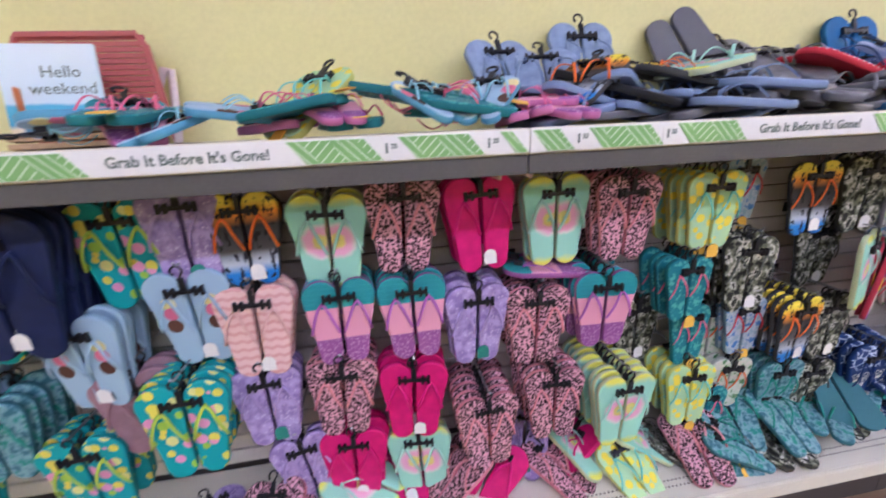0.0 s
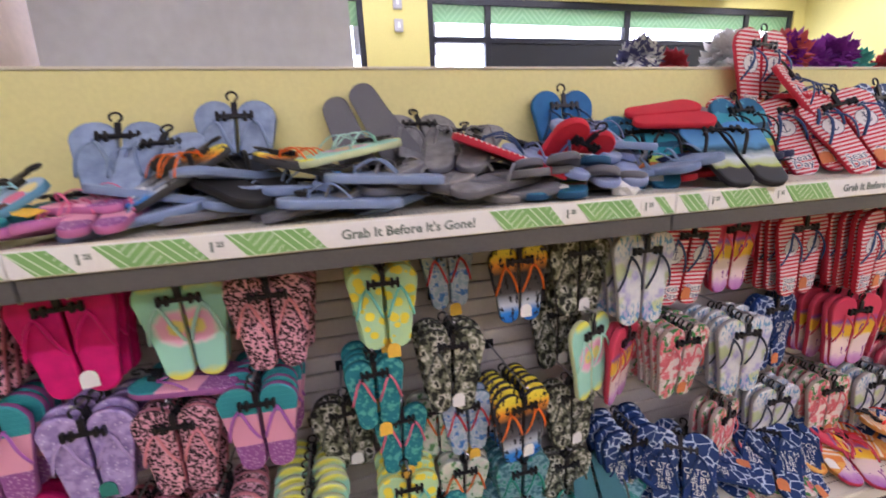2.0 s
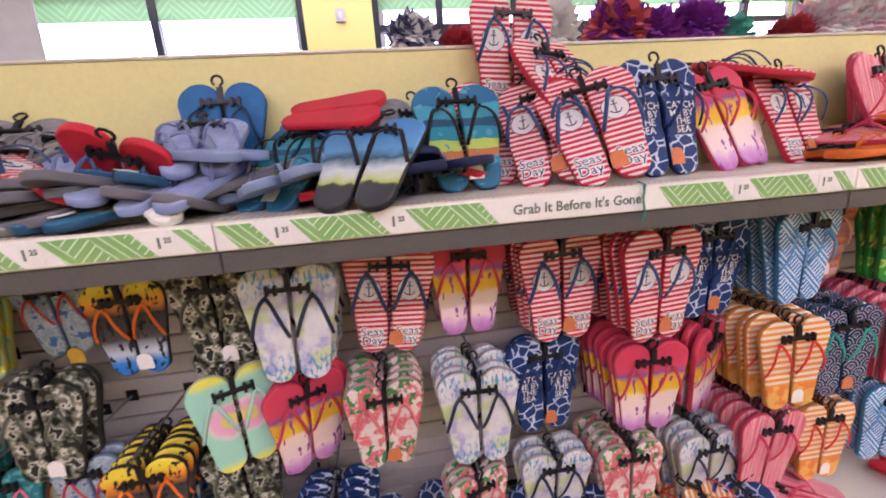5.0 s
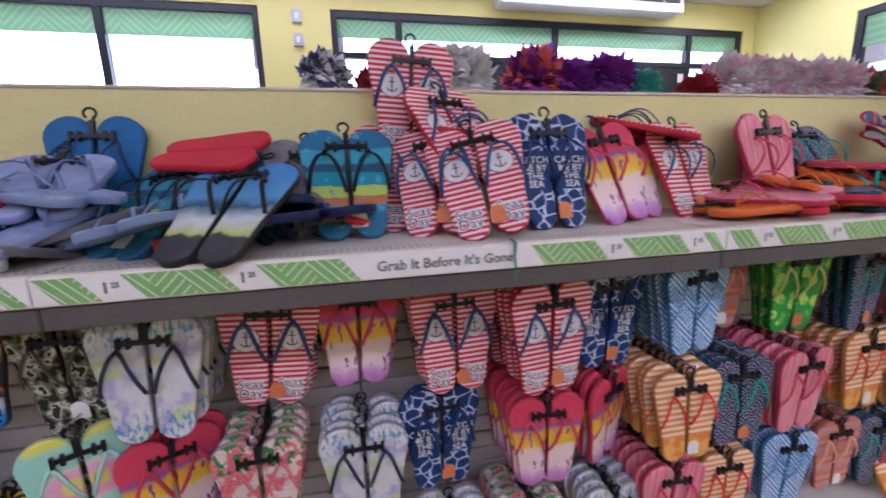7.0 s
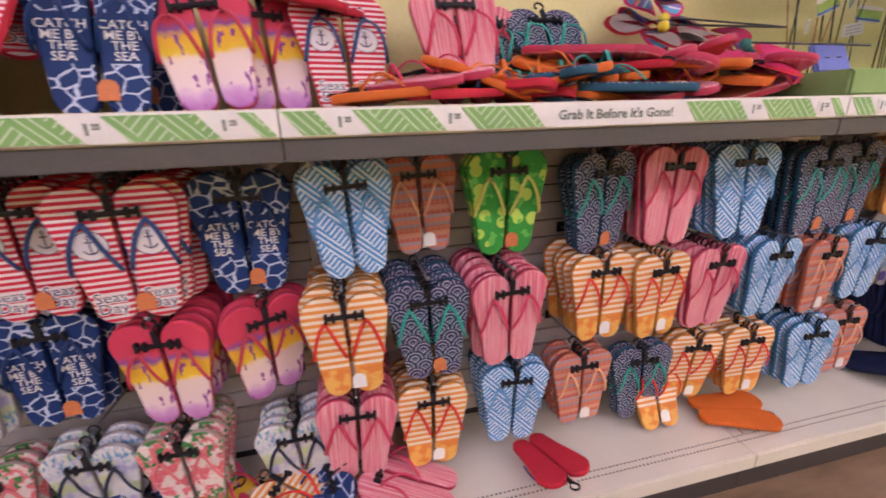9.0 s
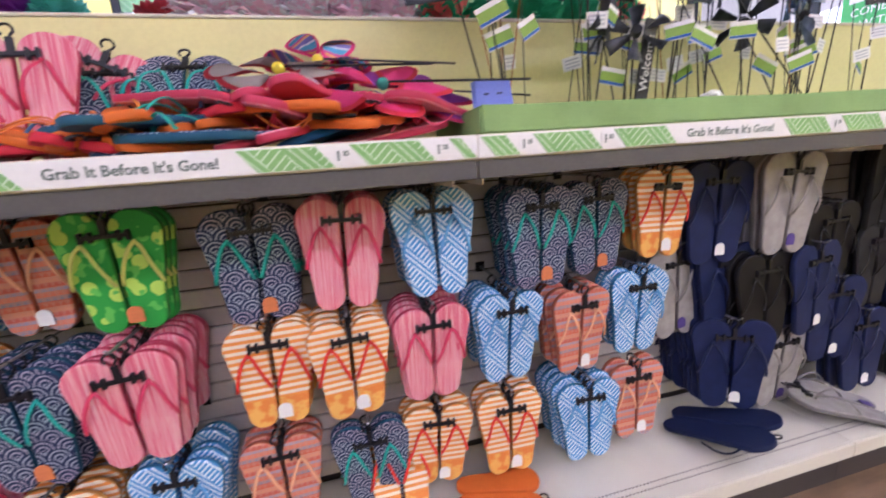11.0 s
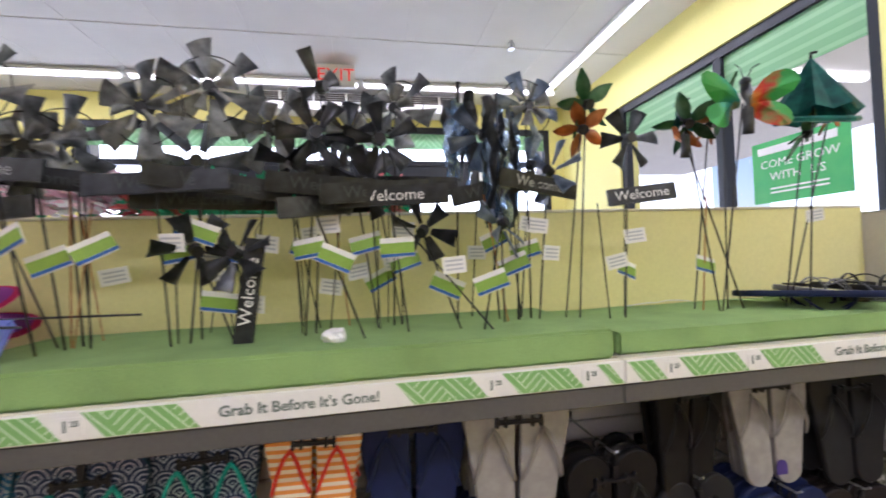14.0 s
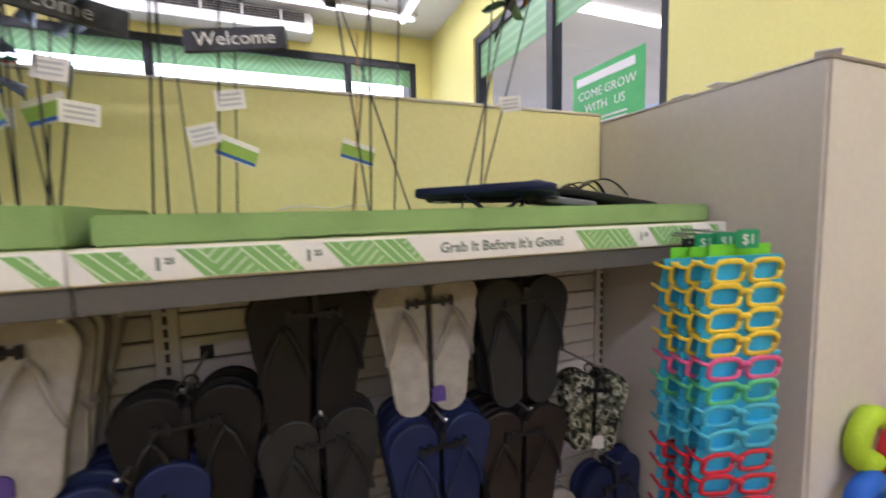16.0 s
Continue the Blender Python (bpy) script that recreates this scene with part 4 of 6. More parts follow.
# section west of the first joint
stack(-1.20, 0.62, "sea", 5)
stack(-1.33, 1.02, "navy", 4)
stack(-1.28, 0.78, "ice", 4)
stack(-1.40, 0.45, "fruit", 4)
stack(-1.03, 1.028, "navy", 6, front=-0.31)
stack(-0.850, 1.036, "fruit", 2)
stack(-0.971, 0.800, "ice", 5)
stack(-0.716, 1.058, "lav", 2)
stack(-0.595, 1.040, "palm", 2)
stack(-0.410, 1.021, "tie", 3)
stack(-0.234, 1.048, "leo", 4)
stack(-0.056, 1.040, "mag", 3)
stack(-0.737, 0.872, "ice", 3)
stack(-0.599, 0.823, "shell", 3)
stack(-0.404, 0.823, "mer", 4)
stack(-0.233, 0.816, "mer", 4)
stack(-0.064, 0.770, "lav", 4)
stack(-0.771, 0.627, "fruit", 8)
stack(-0.611, 0.607, "lav", 3)
stack(-0.419, 0.607, "leo", 4)
stack(-0.239, 0.571, "mag", 4)
stack(-0.049, 0.456, "leo", 6)
stack(-0.561, 0.381, "lav", 2, tilt=-12)
stack(-0.415, 0.381, "mag", 3)
stack(-0.240, 0.348, "tie", 2)
stack(-0.900, 0.640, "mauve", 3)
stack(-1.050, 0.480, "fruit", 4)
stack(-1.130, 0.950, "fruit", 4)
# first to second joint
stack(0.149, 1.028, "tie", 2)
stack(0.330, 1.023, "leo", 5)
stack(0.101, 0.747, "leo", 4)
stack(0.277, 0.780, "mer", 6)
stack(0.156, 0.491, "leo", 4)
stack(0.352, 0.470, "tie", 8)
stack(0.576, 1.019, "lemon", 5)
stack(0.755, 1.040, "kshark", 1, front=-0.15)
stack(0.934, 1.019, "palm", 1)
stack(1.109, 1.024, "camo", 2)
stack(0.537, 0.790, "kteal", 4)
stack(0.741, 0.822, "camo", 3)
stack(0.597, 0.622, "kteal", 1)
stack(0.774, 0.630, "kshark", 2)
stack(0.918, 0.629, "palm", 6, step=0.028)
stack(1.125, 0.803, "tie", 1, turn=20, front=-0.25)
stack(1.090, 0.820, "camo", 1, front=-0.14)
stack(1.093, 0.596, "camo", 2)
stack(0.599, 0.439, "lemon", 4)
stack(0.450, 0.640, "camo", 2, front=-0.16)
stack(0.700, 0.60, "kwhite", 2, front=-0.17)
stack(0.690, 0.330, "kteal", 2)
stack(0.763, 0.428, "kwhite", 2)
stack(0.930, 0.400, "sea", 4)
stack(1.081, 0.362, "camo", 2)
# second to third joint
stack(1.281, 1.020, "tropic", 5)
stack(1.495, 1.030, "anchor", 5, tilt=2, front=-0.20)
stack(1.680, 1.028, "sun", 3, front=-0.175)
stack(1.897, 1.018, "anchor", 7, front=-0.215)
stack(2.110, 1.020, "anchor", 9, tilt=2, front=-0.295)
stack(1.269, 0.745, "sun", 2, turn=35)
stack(1.449, 0.725, "hib", 5)
stack(1.671, 0.714, "tropic", 5)
stack(1.863, 0.742, "script", 2, front=-0.19)
stack(2.115, 0.730, "sun", 7, front=-0.27)
stack(2.310, 1.019, "script", 2)
stack(2.317, 0.734, "sun", 3, turn=28)
stack(1.294, 0.402, "script", 4, tilt=-4)
stack(1.664, 0.404, "hib", 3, turn=12)
stack(1.887, 0.418, "tropic", 3)
stack(2.086, 0.433, "hib", 5)
stack(2.340, 0.400, "tropic", 4)
# third to fourth joint
stack(2.528, 1.036, "zig", 6)
stack(2.703, 1.036, "aztec", 2, front=-0.16)
stack(2.912, 1.043, "green", 3)
stack(3.180, 1.023, "scal", 3)
stack(3.380, 1.029, "pinkst", 4)
stack(3.590, 1.030, "zig", 5)
stack(2.499, 0.751, "orst", 8)
stack(2.695, 0.746, "scal", 6)
stack(2.901, 0.755, "pinkst", 8)
stack(3.184, 0.762, "orst", 5)
stack(3.362, 0.748, "orst", 6)
stack(3.569, 0.741, "pinkst", 5)
stack(2.505, 0.464, "pinkst", 7)
stack(2.702, 0.447, "orst", 5)
stack(2.941, 0.464, "zig", 5)
stack(3.161, 0.455, "aztec", 3)
stack(3.380, 0.427, "scal", 2)
stack(3.571, 0.447, "orst", 3)
# fourth to fifth joint
stack(3.873, 1.013, "scal", 5)
stack(4.060, 1.013, "scal", 2)
stack(4.277, 1.028, "orst", 3)
stack(3.784, 0.744, "zig", 5)
stack(4.005, 0.719, "aztec", 4)
stack(4.209, 0.741, "zig", 3)
stack(3.779, 0.440, "orst", 3)
stack(4.018, 0.435, "zig", 5)
stack(4.212, 0.440, "aztec", 2)
stack(4.483, 1.025, "navy", 2)
stack(4.710, 1.038, "gray", 6)
stack(4.400, 0.770, "gray", 2, front=-0.16)
stack(4.663, 0.729, "black", 4)
stack(4.56, 0.520, "navy", 8, turn=-32, front=-0.24)
stack(4.818, 0.441, "gray", 2)
# last section
stack(4.86, 0.74, "navy", 5)
stack(4.57, 0.76, "navy", 4, front=-0.2)
stack(4.952, 0.860, "black", 3)
stack(5.000, 0.600, "navy", 4)
stack(5.178, 1.035, "black", 3, turn=12)
stack(5.416, 1.032, "gray", 2)
stack(5.647, 1.013, "char", 4)
stack(5.178, 0.770, "char", 3)
stack(5.427, 0.718, "navy", 5)
stack(5.640, 0.698, "brown", 5)
stack(5.891, 0.743, "camo", 2, turn=-30)
stack(5.171, 0.450, "navy", 3)
stack(5.45, 0.44, "black", 3)
stack(5.70, 0.44, "gray", 2)
stack(5.95, 0.46, "navy", 2)


# ---- loose pairs on the top shelf and the base shelf ----
def lay(d, x, y, z, rx, rz, ry=0.0, where="lying loose on the top shelf"):
    pair(d, pose(x, y, z, 0, 0, rz) @ pose(0, 0, 0, rx, ry, 0), where, "loose flip-flops")


S = SHELF_Z


def heap(designs, x0, x1, n, layers, y0=-0.30, y1=-0.10, base=S, where="lying loose on the top shelf", seed=1, flip=0.25, lean=(-16, 16)):
    """A tumbled heap lying almost flat in layers."""
    r = random.Random(seed)
    for j in range(n):
        lv = j % layers
        face = 90 if r.random() < flip else -90
        d = designs[r.randrange(len(designs))]
        lay(d, x0 + (x1 - x0) * (j + 0.5) / n + r.uniform(-0.03, 0.03), r.uniform(y0, y1), base + 0.026 + 0.030 * lv + (0.022 if face == 90 else 0.0),
            face + r.uniform(*lean), r.uniform(-75, 75), r.uniform(-15, 15), where)


KIDS = ("kpink", "kblue", "kteal", "kpink")
lay("mer", 0.13, -0.17, 0.822, -84, 80, 0, "resting across other hanging pairs")
heap(KIDS, -0.85, 0.12, 12, 2, -0.32, -0.24, seed=3)
lay("kpink", -0.72, -0.29, S + 0.045, -60, 30)
lay("lemon", -0.42, -0.22, S + 0.07, -50, -40)
lay("kpink", -0.36, -0.30, S + 0.05, -75, 20)
lay("kblue", -0.17, -0.31, S + 0.06, -62, 35)
lay("kblue", -0.06, -0.31, S + 0.06, -58, -30)
lay("kpink", 0.10, -0.32, S + 0.035, -80, 12)
heap(("slate", "denim", "slate", "navy", "denim"), 0.10, 0.62, 9, 2, -0.26, -0.17, seed=7, flip=0.1)
heap(("slate", "slate", "gray", "denim", "slate"), 0.55, 1.02, 10, 2, -0.27, -0.16, seed=8, flip=0.1)
heap(("denim", "peri", "surf", "slate", "peri"), 0.98, 1.33, 6, 2, -0.27, -0.16, seed=9)
lay("denim", 0.05, -0.10, S + 0.115, -32, 10)
lay("denim", 0.13, -0.16, S + 0.105, -48, -12)
lay("denim", 0.28, -0.06, S + 0.150, -22, 0)
lay("palm", 0.19, -0.23, S + 0.095, -60, -50)
lay("char", 0.30, -0.20, S + 0.085, -72, 40)
lay("palm", 0.45, -0.20, S + 0.10, -75, 70)
lay("tie", 0.52, -0.19, S + 0.125, -80, -62)
lay("slate", 0.585, -0.07, S + 0.160, 160, -6, -24)
lay("slate", 0.73, -0.10, S + 0.125, -48, 6)
lay("slate", 0.80, -0.16, S + 0.125, -68, -25)
lay("anchor", 0.90, -0.23, S + 0.096, -68, 66, 4)
lay("red", 1.03, -0.25, S + 0.085, 48, 10, 20)
lay("denim", 0.60, -0.29, S + 0.070, -86, 80)
lay("denim", 0.51, -0.31, S + 0.032, -86, 82)
lay("blue", 1.15, -0.05, S + 0.150, -14, 0)
lay("denim", 1.16, -0.22, S + 0.115, -84, 60)
lay("peri", 1.15, -0.20, S + 0.130, -62, 12)
lay("peri", 1.13, -0.27, S + 0.062, -72, -10)
lay("peri", 1.00, -0.25, S + 0.085, -70, 30)
lay("red", 1.41, -0.15, S + 0.185, 88, 76, -28)
lay("surf", 1.31, -0.19, S + 0.080, -50, -30)
lay("surf", 1.36, -0.12, S + 0.095, -42, -10)
lay("surf", 1.47, -0.08, S + 0.105, -38, 8)
lay("beach", 1.47, -0.31, S + 0.080, -56, -18)
lay("surf", 1.68, -0.17, S + 0.115, -30, 2)
lay("slate", 1.60, -0.11, S + 0.10, -32, 10)
heap(("navy", "red"), 1.35, 1.70, 4, 2, -0.20, -0.14, seed=10)
lay("anchor", 1.84, -0.05, S + 0.310, -8, 0, 4)
lay("anchor", 1.78, -0.07, S + 0.125, -24, -10)
lay("anchor", 1.83, -0.12, S + 0.120, -28, -22)
lay("anchor", 1.93, -0.14, S + 0.215, -35, 25)
lay("anchor", 1.87, -0.19, S + 0.118, -32, -24, -10)
lay("anchor", 1.95, -0.26, S + 0.118, -34, -14, -12)
lay("anchor", 2.00, -0.10, S + 0.215, -82, 70)
lay("script", 2.13, -0.22, S + 0.128, -18, 4)
lay("script", 2.15, -0.09, S + 0.130, -16, -6)
lay("sun", 2.30, -0.20, S + 0.118, -24, 8, -8)
lay("sun", 2.40, -0.14, S + 0.116, -24, 16)
lay("anchor", 2.56, -0.14, S + 0.120, -24, 10)
lay("anchor", 2.47, -0.08, S + 0.230, -78, 60)
lay("pinkst", 2.88, -0.08, S + 0.138, -16, 6, 22)
lay("pinkst", 2.81, -0.17, S + 0.132, -16, 6, -3)
lay("scal", 2.93, -0.10, S + 0.120, -35, 20)
lay("scal", 3.07, -0.10, S + 0.135, -38, 0)
heap(("red", "pinkst", "orange"), 2.62, 3.05, 7, 2, -0.29, -0.22, seed=12)
heap(("pinkst", "orange", "red", "blue", "pinkst", "scal", "orange"), 2.95, 3.58, 14, 3, -0.28, -0.18, seed=13)
lay("pinkst", 3.10, -0.18, S + 0.115, 94, 65)
lay("orange", 3.30, -0.28, S + 0.075, 92, 72)
lay("scal", 3.15, -0.30, S + 0.030, -88, 60)
# foam-topped shelf
lay("navy", 5.57, -0.20, S + 0.078, 90, 54, 5, "lying on the green foam")
lay("slate", 5.74, -0.16, S + 0.066, -82, 70, 0, "lying on the green foam")
lay("char", 5.93, -0.15, S + 0.064, -82, 80, 0, "lying on the green foam")
# base shelf
B = DECK_Z
ON = "lying loose on the base shelf"
heap(("mag", "leo", "tie", "lav"), -0.85, 0.3, 9, 2, -0.30, -0.15, B, ON, 21, 0.06, (0, 38))
heap(("tie", "leo", "camo", "lemon"), 0.15, 0.75, 7, 2, -0.32, -0.2, B, ON, 22, 0.06, (0, 38))
heap(("sea", "sea", "camo"), 0.68, 1.30, 15, 3, -0.30, -0.15, B, ON, 23, 0.06, (0, 38))
heap(("script", "hib", "script"), 1.30, 1.95, 11, 3, -0.31, -0.18, B, ON, 24, 0.06, (0, 38))
heap(("sun", "script", "orst"), 1.75, 2.45, 9, 2, -0.31, -0.2, B, ON, 25, 0.0, (0, 38))
lay("script", 1.42, -0.30, B + 0.13, -30, -35, 0, ON)
lay("orst", 2.36, -0.29, B + 0.085, -72, 62, 0, ON)
lay("sun", 2.11, -0.31, B + 0.036, -84, -30, 0, ON)
lay("pinkst", 2.62, -0.28, B + 0.06, -75, 70, 0, ON)
lay("red", 3.02, -0.30, B + 0.05, 78, 12, 0, ON)
lay("orange", 3.72, -0.26, B + 0.03, 90, 74, 0, ON)
lay("navy", 4.50, -0.26, B + 0.06, 74, 30, 0, ON)
lay("gray", 4.98, -0.27, B + 0.05, -76, 60, 0, ON)
lay("orst", 3.45, -0.2, B + 0.13, -25, 0, 0, ON)


def build_behind():
    """The hidden rest of the hanging stacks, joined into one mesh with its own sole coordinates."""
    co, place, faces, mat_of, smooth, slots, base = [], [], [], [], [], [], 0
    for d, m in BEHIND:
        for nm, me, lab in pair_bits(d):
            if nm in ("lettering", "anchor_print"):
                continue
            n = len(me.vertices)
            v = np.empty(n * 3)
            me.vertices.foreach_get("co", v)
            v = v.reshape(-1, 3)
            a = np.array(m)
            co.append(v @ a[:3, :3].T + a[:3, 3])
            place.append(v)
            index = []
            for mt in me.materials:
                if mt not in slots:
                    slots.append(mt)
                index.append(slots.index(mt))
            for p in me.polygons:
                faces.append([base + q for q in p.vertices])
                mat_of.append(index[p.material_index])
                smooth.append(p.use_smooth)
            base += n
    me = bpy.data.meshes.new("flip_flops_behind")
    me.from_pydata(np.concatenate(co).tolist(), [], faces)
    for mt in slots:
        me.materials.append(mt)
    me.polygons.foreach_set("material_index", mat_of)
    me.polygons.foreach_set("use_smooth", smooth)
    at = me.attributes.new("sole_place", "FLOAT_VECTOR", "POINT")
    at.data.foreach_set("vector", np.concatenate(place).ravel())
    tagged(new("flip_flops_behind", me), "rows of assorted flip-flops hanging behind the front pairs", "sandals", kind="stuff")


build_behind()


# ---- foam blocks and garden stakes ----
def foam(x0, x1, y0, z1):
    bm = boxm(x0, x1, y0, 0.0, SHELF_Z + 0.001, z1)
    bmesh.ops.subdivide_edges(bm, edges=bm.edges[:], cuts=9, use_grid_fill=True)
    bmesh.ops.bevel(bm, geom=[e for e in bm.edges if len(e.link_faces) == 2 and e.calc_face_angle() > 1.2], offset=0.006, segments=2, affect="EDGES")
    for v in bm.verts:
        if v.co.z > SHELF_Z + 0.01:
            v.co.z += 0.003 * noise.noise(v.co * 7)
            v.co.y += 0.002 * noise.noise(v.co * 11) if v.co.y < y0 + 0.02 else 0
    ob = part("foam_block", bm, FOAM, None, smooth=False)
    tagged(ob, "light green foam block lying along the top shelf", "foam block", "foam blocks")


foam(3.672, 4.868, -0.385, 1.245)
foam(4.888, 6.09, -0.365, 1.232)


def blade_mesh(r0, r1, w0, w1, twist, mat, point=False):
    """One pressed-metal vane along +x, twisted and slightly curved."""
    bm = bmesh.new()
    n, rows = 5, []
    for k in range(n + 1):
        u = k / n
        w = (w0 + (w1 - w0) * u) / 2
        if point:
            w *= math.sin(math.pi * (0.12 + 0.86 * u)) * 1.3
        a = twist * (1 - 0.5 * u)
        x = r0 + (r1 - r0) * u
        row = []
        for s in (-1, -0.35, 0.35, 1):
            row.append(bm.verts.new((x, math.sin(a) * w * s + 0.006 * (s * s), math.cos(a) * w * s)))
        rows.append(row)
    for a, b in zip(rows, rows[1:]):
        for j in range(3):
            bm.faces.new((a[j], a[j + 1], b[j + 1], b[j])).smooth = True
    bmesh.ops.solidify(bm, geom=bm.faces[:], thickness=0.0012)
    return mesh_of("vane", bm, mat)


VANE = {
    "dark": blade_mesh(0.022, 0.098, 0.018, 0.054, 0.6, BLADE),
    "black": blade_mesh(0.018, 0.078, 0.015, 0.042, 0.6, BLADE2),
    "blue": blade_mesh(0.018, 0.085, 0.015, 0.040, 0.6, BLADE3),
    "green": blade_mesh(0.008, 0.088, 0.028, 0.028, 0.7, LEAFG, True),
    "orange": blade_mesh(0.008, 0.074, 0.028, 0.028, 0.6, RUST, True),
}
VANE["inner"] = blade_mesh(0.012, 0.052, 0.012, 0.034, -0.6, BLADE)
SIGNM = dark_metal("black_sign_board", (0.010, 0.011, 0.013), (0.035, 0.037, 0.042), 0.35)
SIGNTXT = text_mesh("Welcome", 0.034, PAPER)
SIGNMID = text_mesh("Welcome", 0.034, plain("dull_white_paint", (0.36, 0.37, 0.37), 0.6))
SIGNDIM = text_mesh("Welcome", 0.036, plain("worn_grey_paint", (0.055, 0.06, 0.06), 0.7))
ROD = {}


def card_tag(parent, m):
    """Folded header card with green and blue bands."""
    c = part("header_card", boxm(-0.036, 0.036, -0.001, 0.001, -0.021, 0.021), PAPER, parent, "white card with green and blue bands")
    c.matrix_basis = m
    part("green_band", boxm(-0.036, 0.036, -0.0019, -0.0012, -0.012, 0.010), GREEN_TAG, c)
    part("blue_band", boxm(-0.036, 0.036, -0.0019, -0.0012, -0.019, -0.0125), BLUE_TAG, c)


def barcode_tag(parent, m):
    c = part("price_label", boxm(-0.026, 0.026, -0.0008, 0.0008, -0.018, 0.018), PAPER, parent, "white paper label with grey print")
    c.matrix_basis = m
    for k in range(3):
        part("print_bar", boxm(-0.019, 0.019, -0.0016, -0.0009, -0.011 + 0.009 * k, -0.007 + 0.009 * k), BOARD, c)


BASE_Z = 1.236


def spinner(kind, x, y, z, count, label, foot=None, sign=0.0, signz=0.0, inner=False, turn=0.0, tag="", tilt=0.0):
    """A garden wind spinner: wire stake in the foam, hub, vanes, perhaps a small sign."""
    fx, fy = foot if foot else (x, y)
    top = empty("wind_spinner", pose(fx, fy, BASE_Z), label, "garden stake", "garden stakes")
    dx, dy, dz = x - fx, y - fy, z - BASE_Z
    part("stake", tube(bmesh.new(), [(0, 0, -0.03), (dx, dy, dz)], 0.0021, 5), STAKE, top)
    head = pose(dx, dy - 0.008, dz, tilt, 0, turn)
    hub = part("hub", tube(bmesh.new(), [(0, -0.012, 0), (0, 0.008, 0)], 0.013, 10), STAKE, top)
    hub.matrix_basis = head
    a0 = rnd.uniform(0, 60)
    for k in range(count):
        part("vane", VANE[kind], None, top).matrix_basis = head @ pose(0, 0, 0, 0, a0 + 360 * k / count, 0)
    if inner:
        for k in range(count):
            part("vane", VANE["inner"], None, top).matrix_basis = head @ pose(0, -0.02, 0, 0, a0 + 30 + 360 * k / count, 0)
        r = 0.068
        part("ring", tube(bmesh.new(), [(r * math.cos(a), 0.006, r * math.sin(a)) for a in (2 * math.pi * j / 20 for j in range(21))], 0.0014, 4, 1, (0, 1, 0)), STAKE, top).matrix_basis = head
    if sign:
        b = part("sign_board", boxm(-sign * 0.66, sign * 0.66, -0.003, 0.003, -0.021, 0.021, 0.002), SIGNM, top, "dark plank sign")
        b.matrix_basis = pose(dx + 0.02, dy - 0.016, signz - BASE_Z + rnd.uniform(-0.02, 0.02), rnd.uniform(-6, 8), rnd.uniform(-12, 8), turn * 0.5 + rnd.uniform(-12, 12))
        part("lettering", SIGNTXT if x in (4.43, 5.05) else SIGNMID if x in (3.71, 4.78) else SIGNDIM, None, b, "painted lettering").matrix_basis = pose(0, -0.0042, 0)
    h = dz * 0.45
    if tag == "card":
        card_tag(top, pose(dx * 0.45, dy * 0.45 - 0.006, h, rnd.uniform(-8, 8), rnd.uniform(-25, 25), rnd.uniform(-25, 25)))
    elif tag == "code":
        barcode_tag(top, pose(dx * 0.45 + 0.02, dy * 0.45 - 0.006, h, rnd.uniform(-8, 8), rnd.uniform(-10, 10), rnd.uniform(-20, 20)))


DARK = "dark weathered metal windmill stake with welcome sign in green foam"
BLK = "black metal windmill stake with plank sign in green foam"
BLU = "blue-grey metal windmill stake standing in green foam"
# first cluster
spinner("dark", 3.71, -0.25, 1.73, 6, DARK, (3.80, -0.24), 0.19, 1.565, True, -8, "card", -5)
spinner("dark", 3.76, -0.20, 1.64, 6, DARK, (3.82, -0.20), 0.19, 1.56, True, 14, "card", 4)
spinner("dark", 3.67, -0.20, 1.60, 6, DARK, (3.79, -0.16), 0.18, 1.515, False, -20, "", 10)
spinner("dark", 3.80, -0.17, 1.66, 6, DARK, (3.83, -0.17), 0, 0, True, 5)
# second cluster
spinner("dark", 3.99, -0.25, 1.70, 6, DARK, (4.02, -0.24), 0.20, 1.56, True, -10, "code", -4)
spinner("dark", 4.10, -0.24, 1.75, 6, DARK, (4.04, -0.22), 0.20, 1.565, True, 4, "card", 0)
spinner("dark", 4.05, -0.18, 1.62, 6, DARK, (4.05, -0.18), 0.20, 1.555, False, 18, "code", 6)
spinner("dark", 4.20, -0.18, 1.69, 6, DARK, (4.14, -0.20), 0.20, 1.56, True, -14, "code", 0)
spinner("black", 4.06, -0.22, 1.43, 6, BLK, (4.13, -0.20), 0, 0, False, 40, "card", 20)
spinner("black", 4.14, -0.24, 1.42, 6, BLK, (4.15, -0.22), 0, 0, False, -30, "code", -25)
# third cluster
spinner("black", 4.30, -0.25, 1.66, 6, BLK, (4.26, -0.22), 0.18, 1.54, False, 8, "card", 0)
spinner("black", 4.43, -0.25, 1.65, 5, BLK, (4.48, -0.26), 0.18, 1.54, False, -8, "card", 5)
spinner("black", 4.31, -0.22, 1.77, 4, BLK, (4.28, -0.20), 0.18, 1.53, False, 60, "code", 0)
spinner("black", 4.36, -0.18, 1.68, 6, BLK, (4.42, -0.18), 0.18, 1.55, True, 20, "card", 0)
spinner("dark", 4.47, -0.16, 1.75, 6, DARK, (4.45, -0.16), 0.18, 1.56, True, -30, "code", 0)
spinner("black", 4.25, -0.20, 1.61, 6, BLK, (4.40, -0.30), 0, 0, False, 20, "card", 15)
spinner("black", 4.52, -0.20, 1.46, 6, BLK, (4.60, -0.27), 0, 0, False, -35, "card", 30)
spinner("black", 4.40, -0.24, 1.56, 6, BLK, (4.68, -0.30), 0.18, 1.53, False, 15, "code", 15)
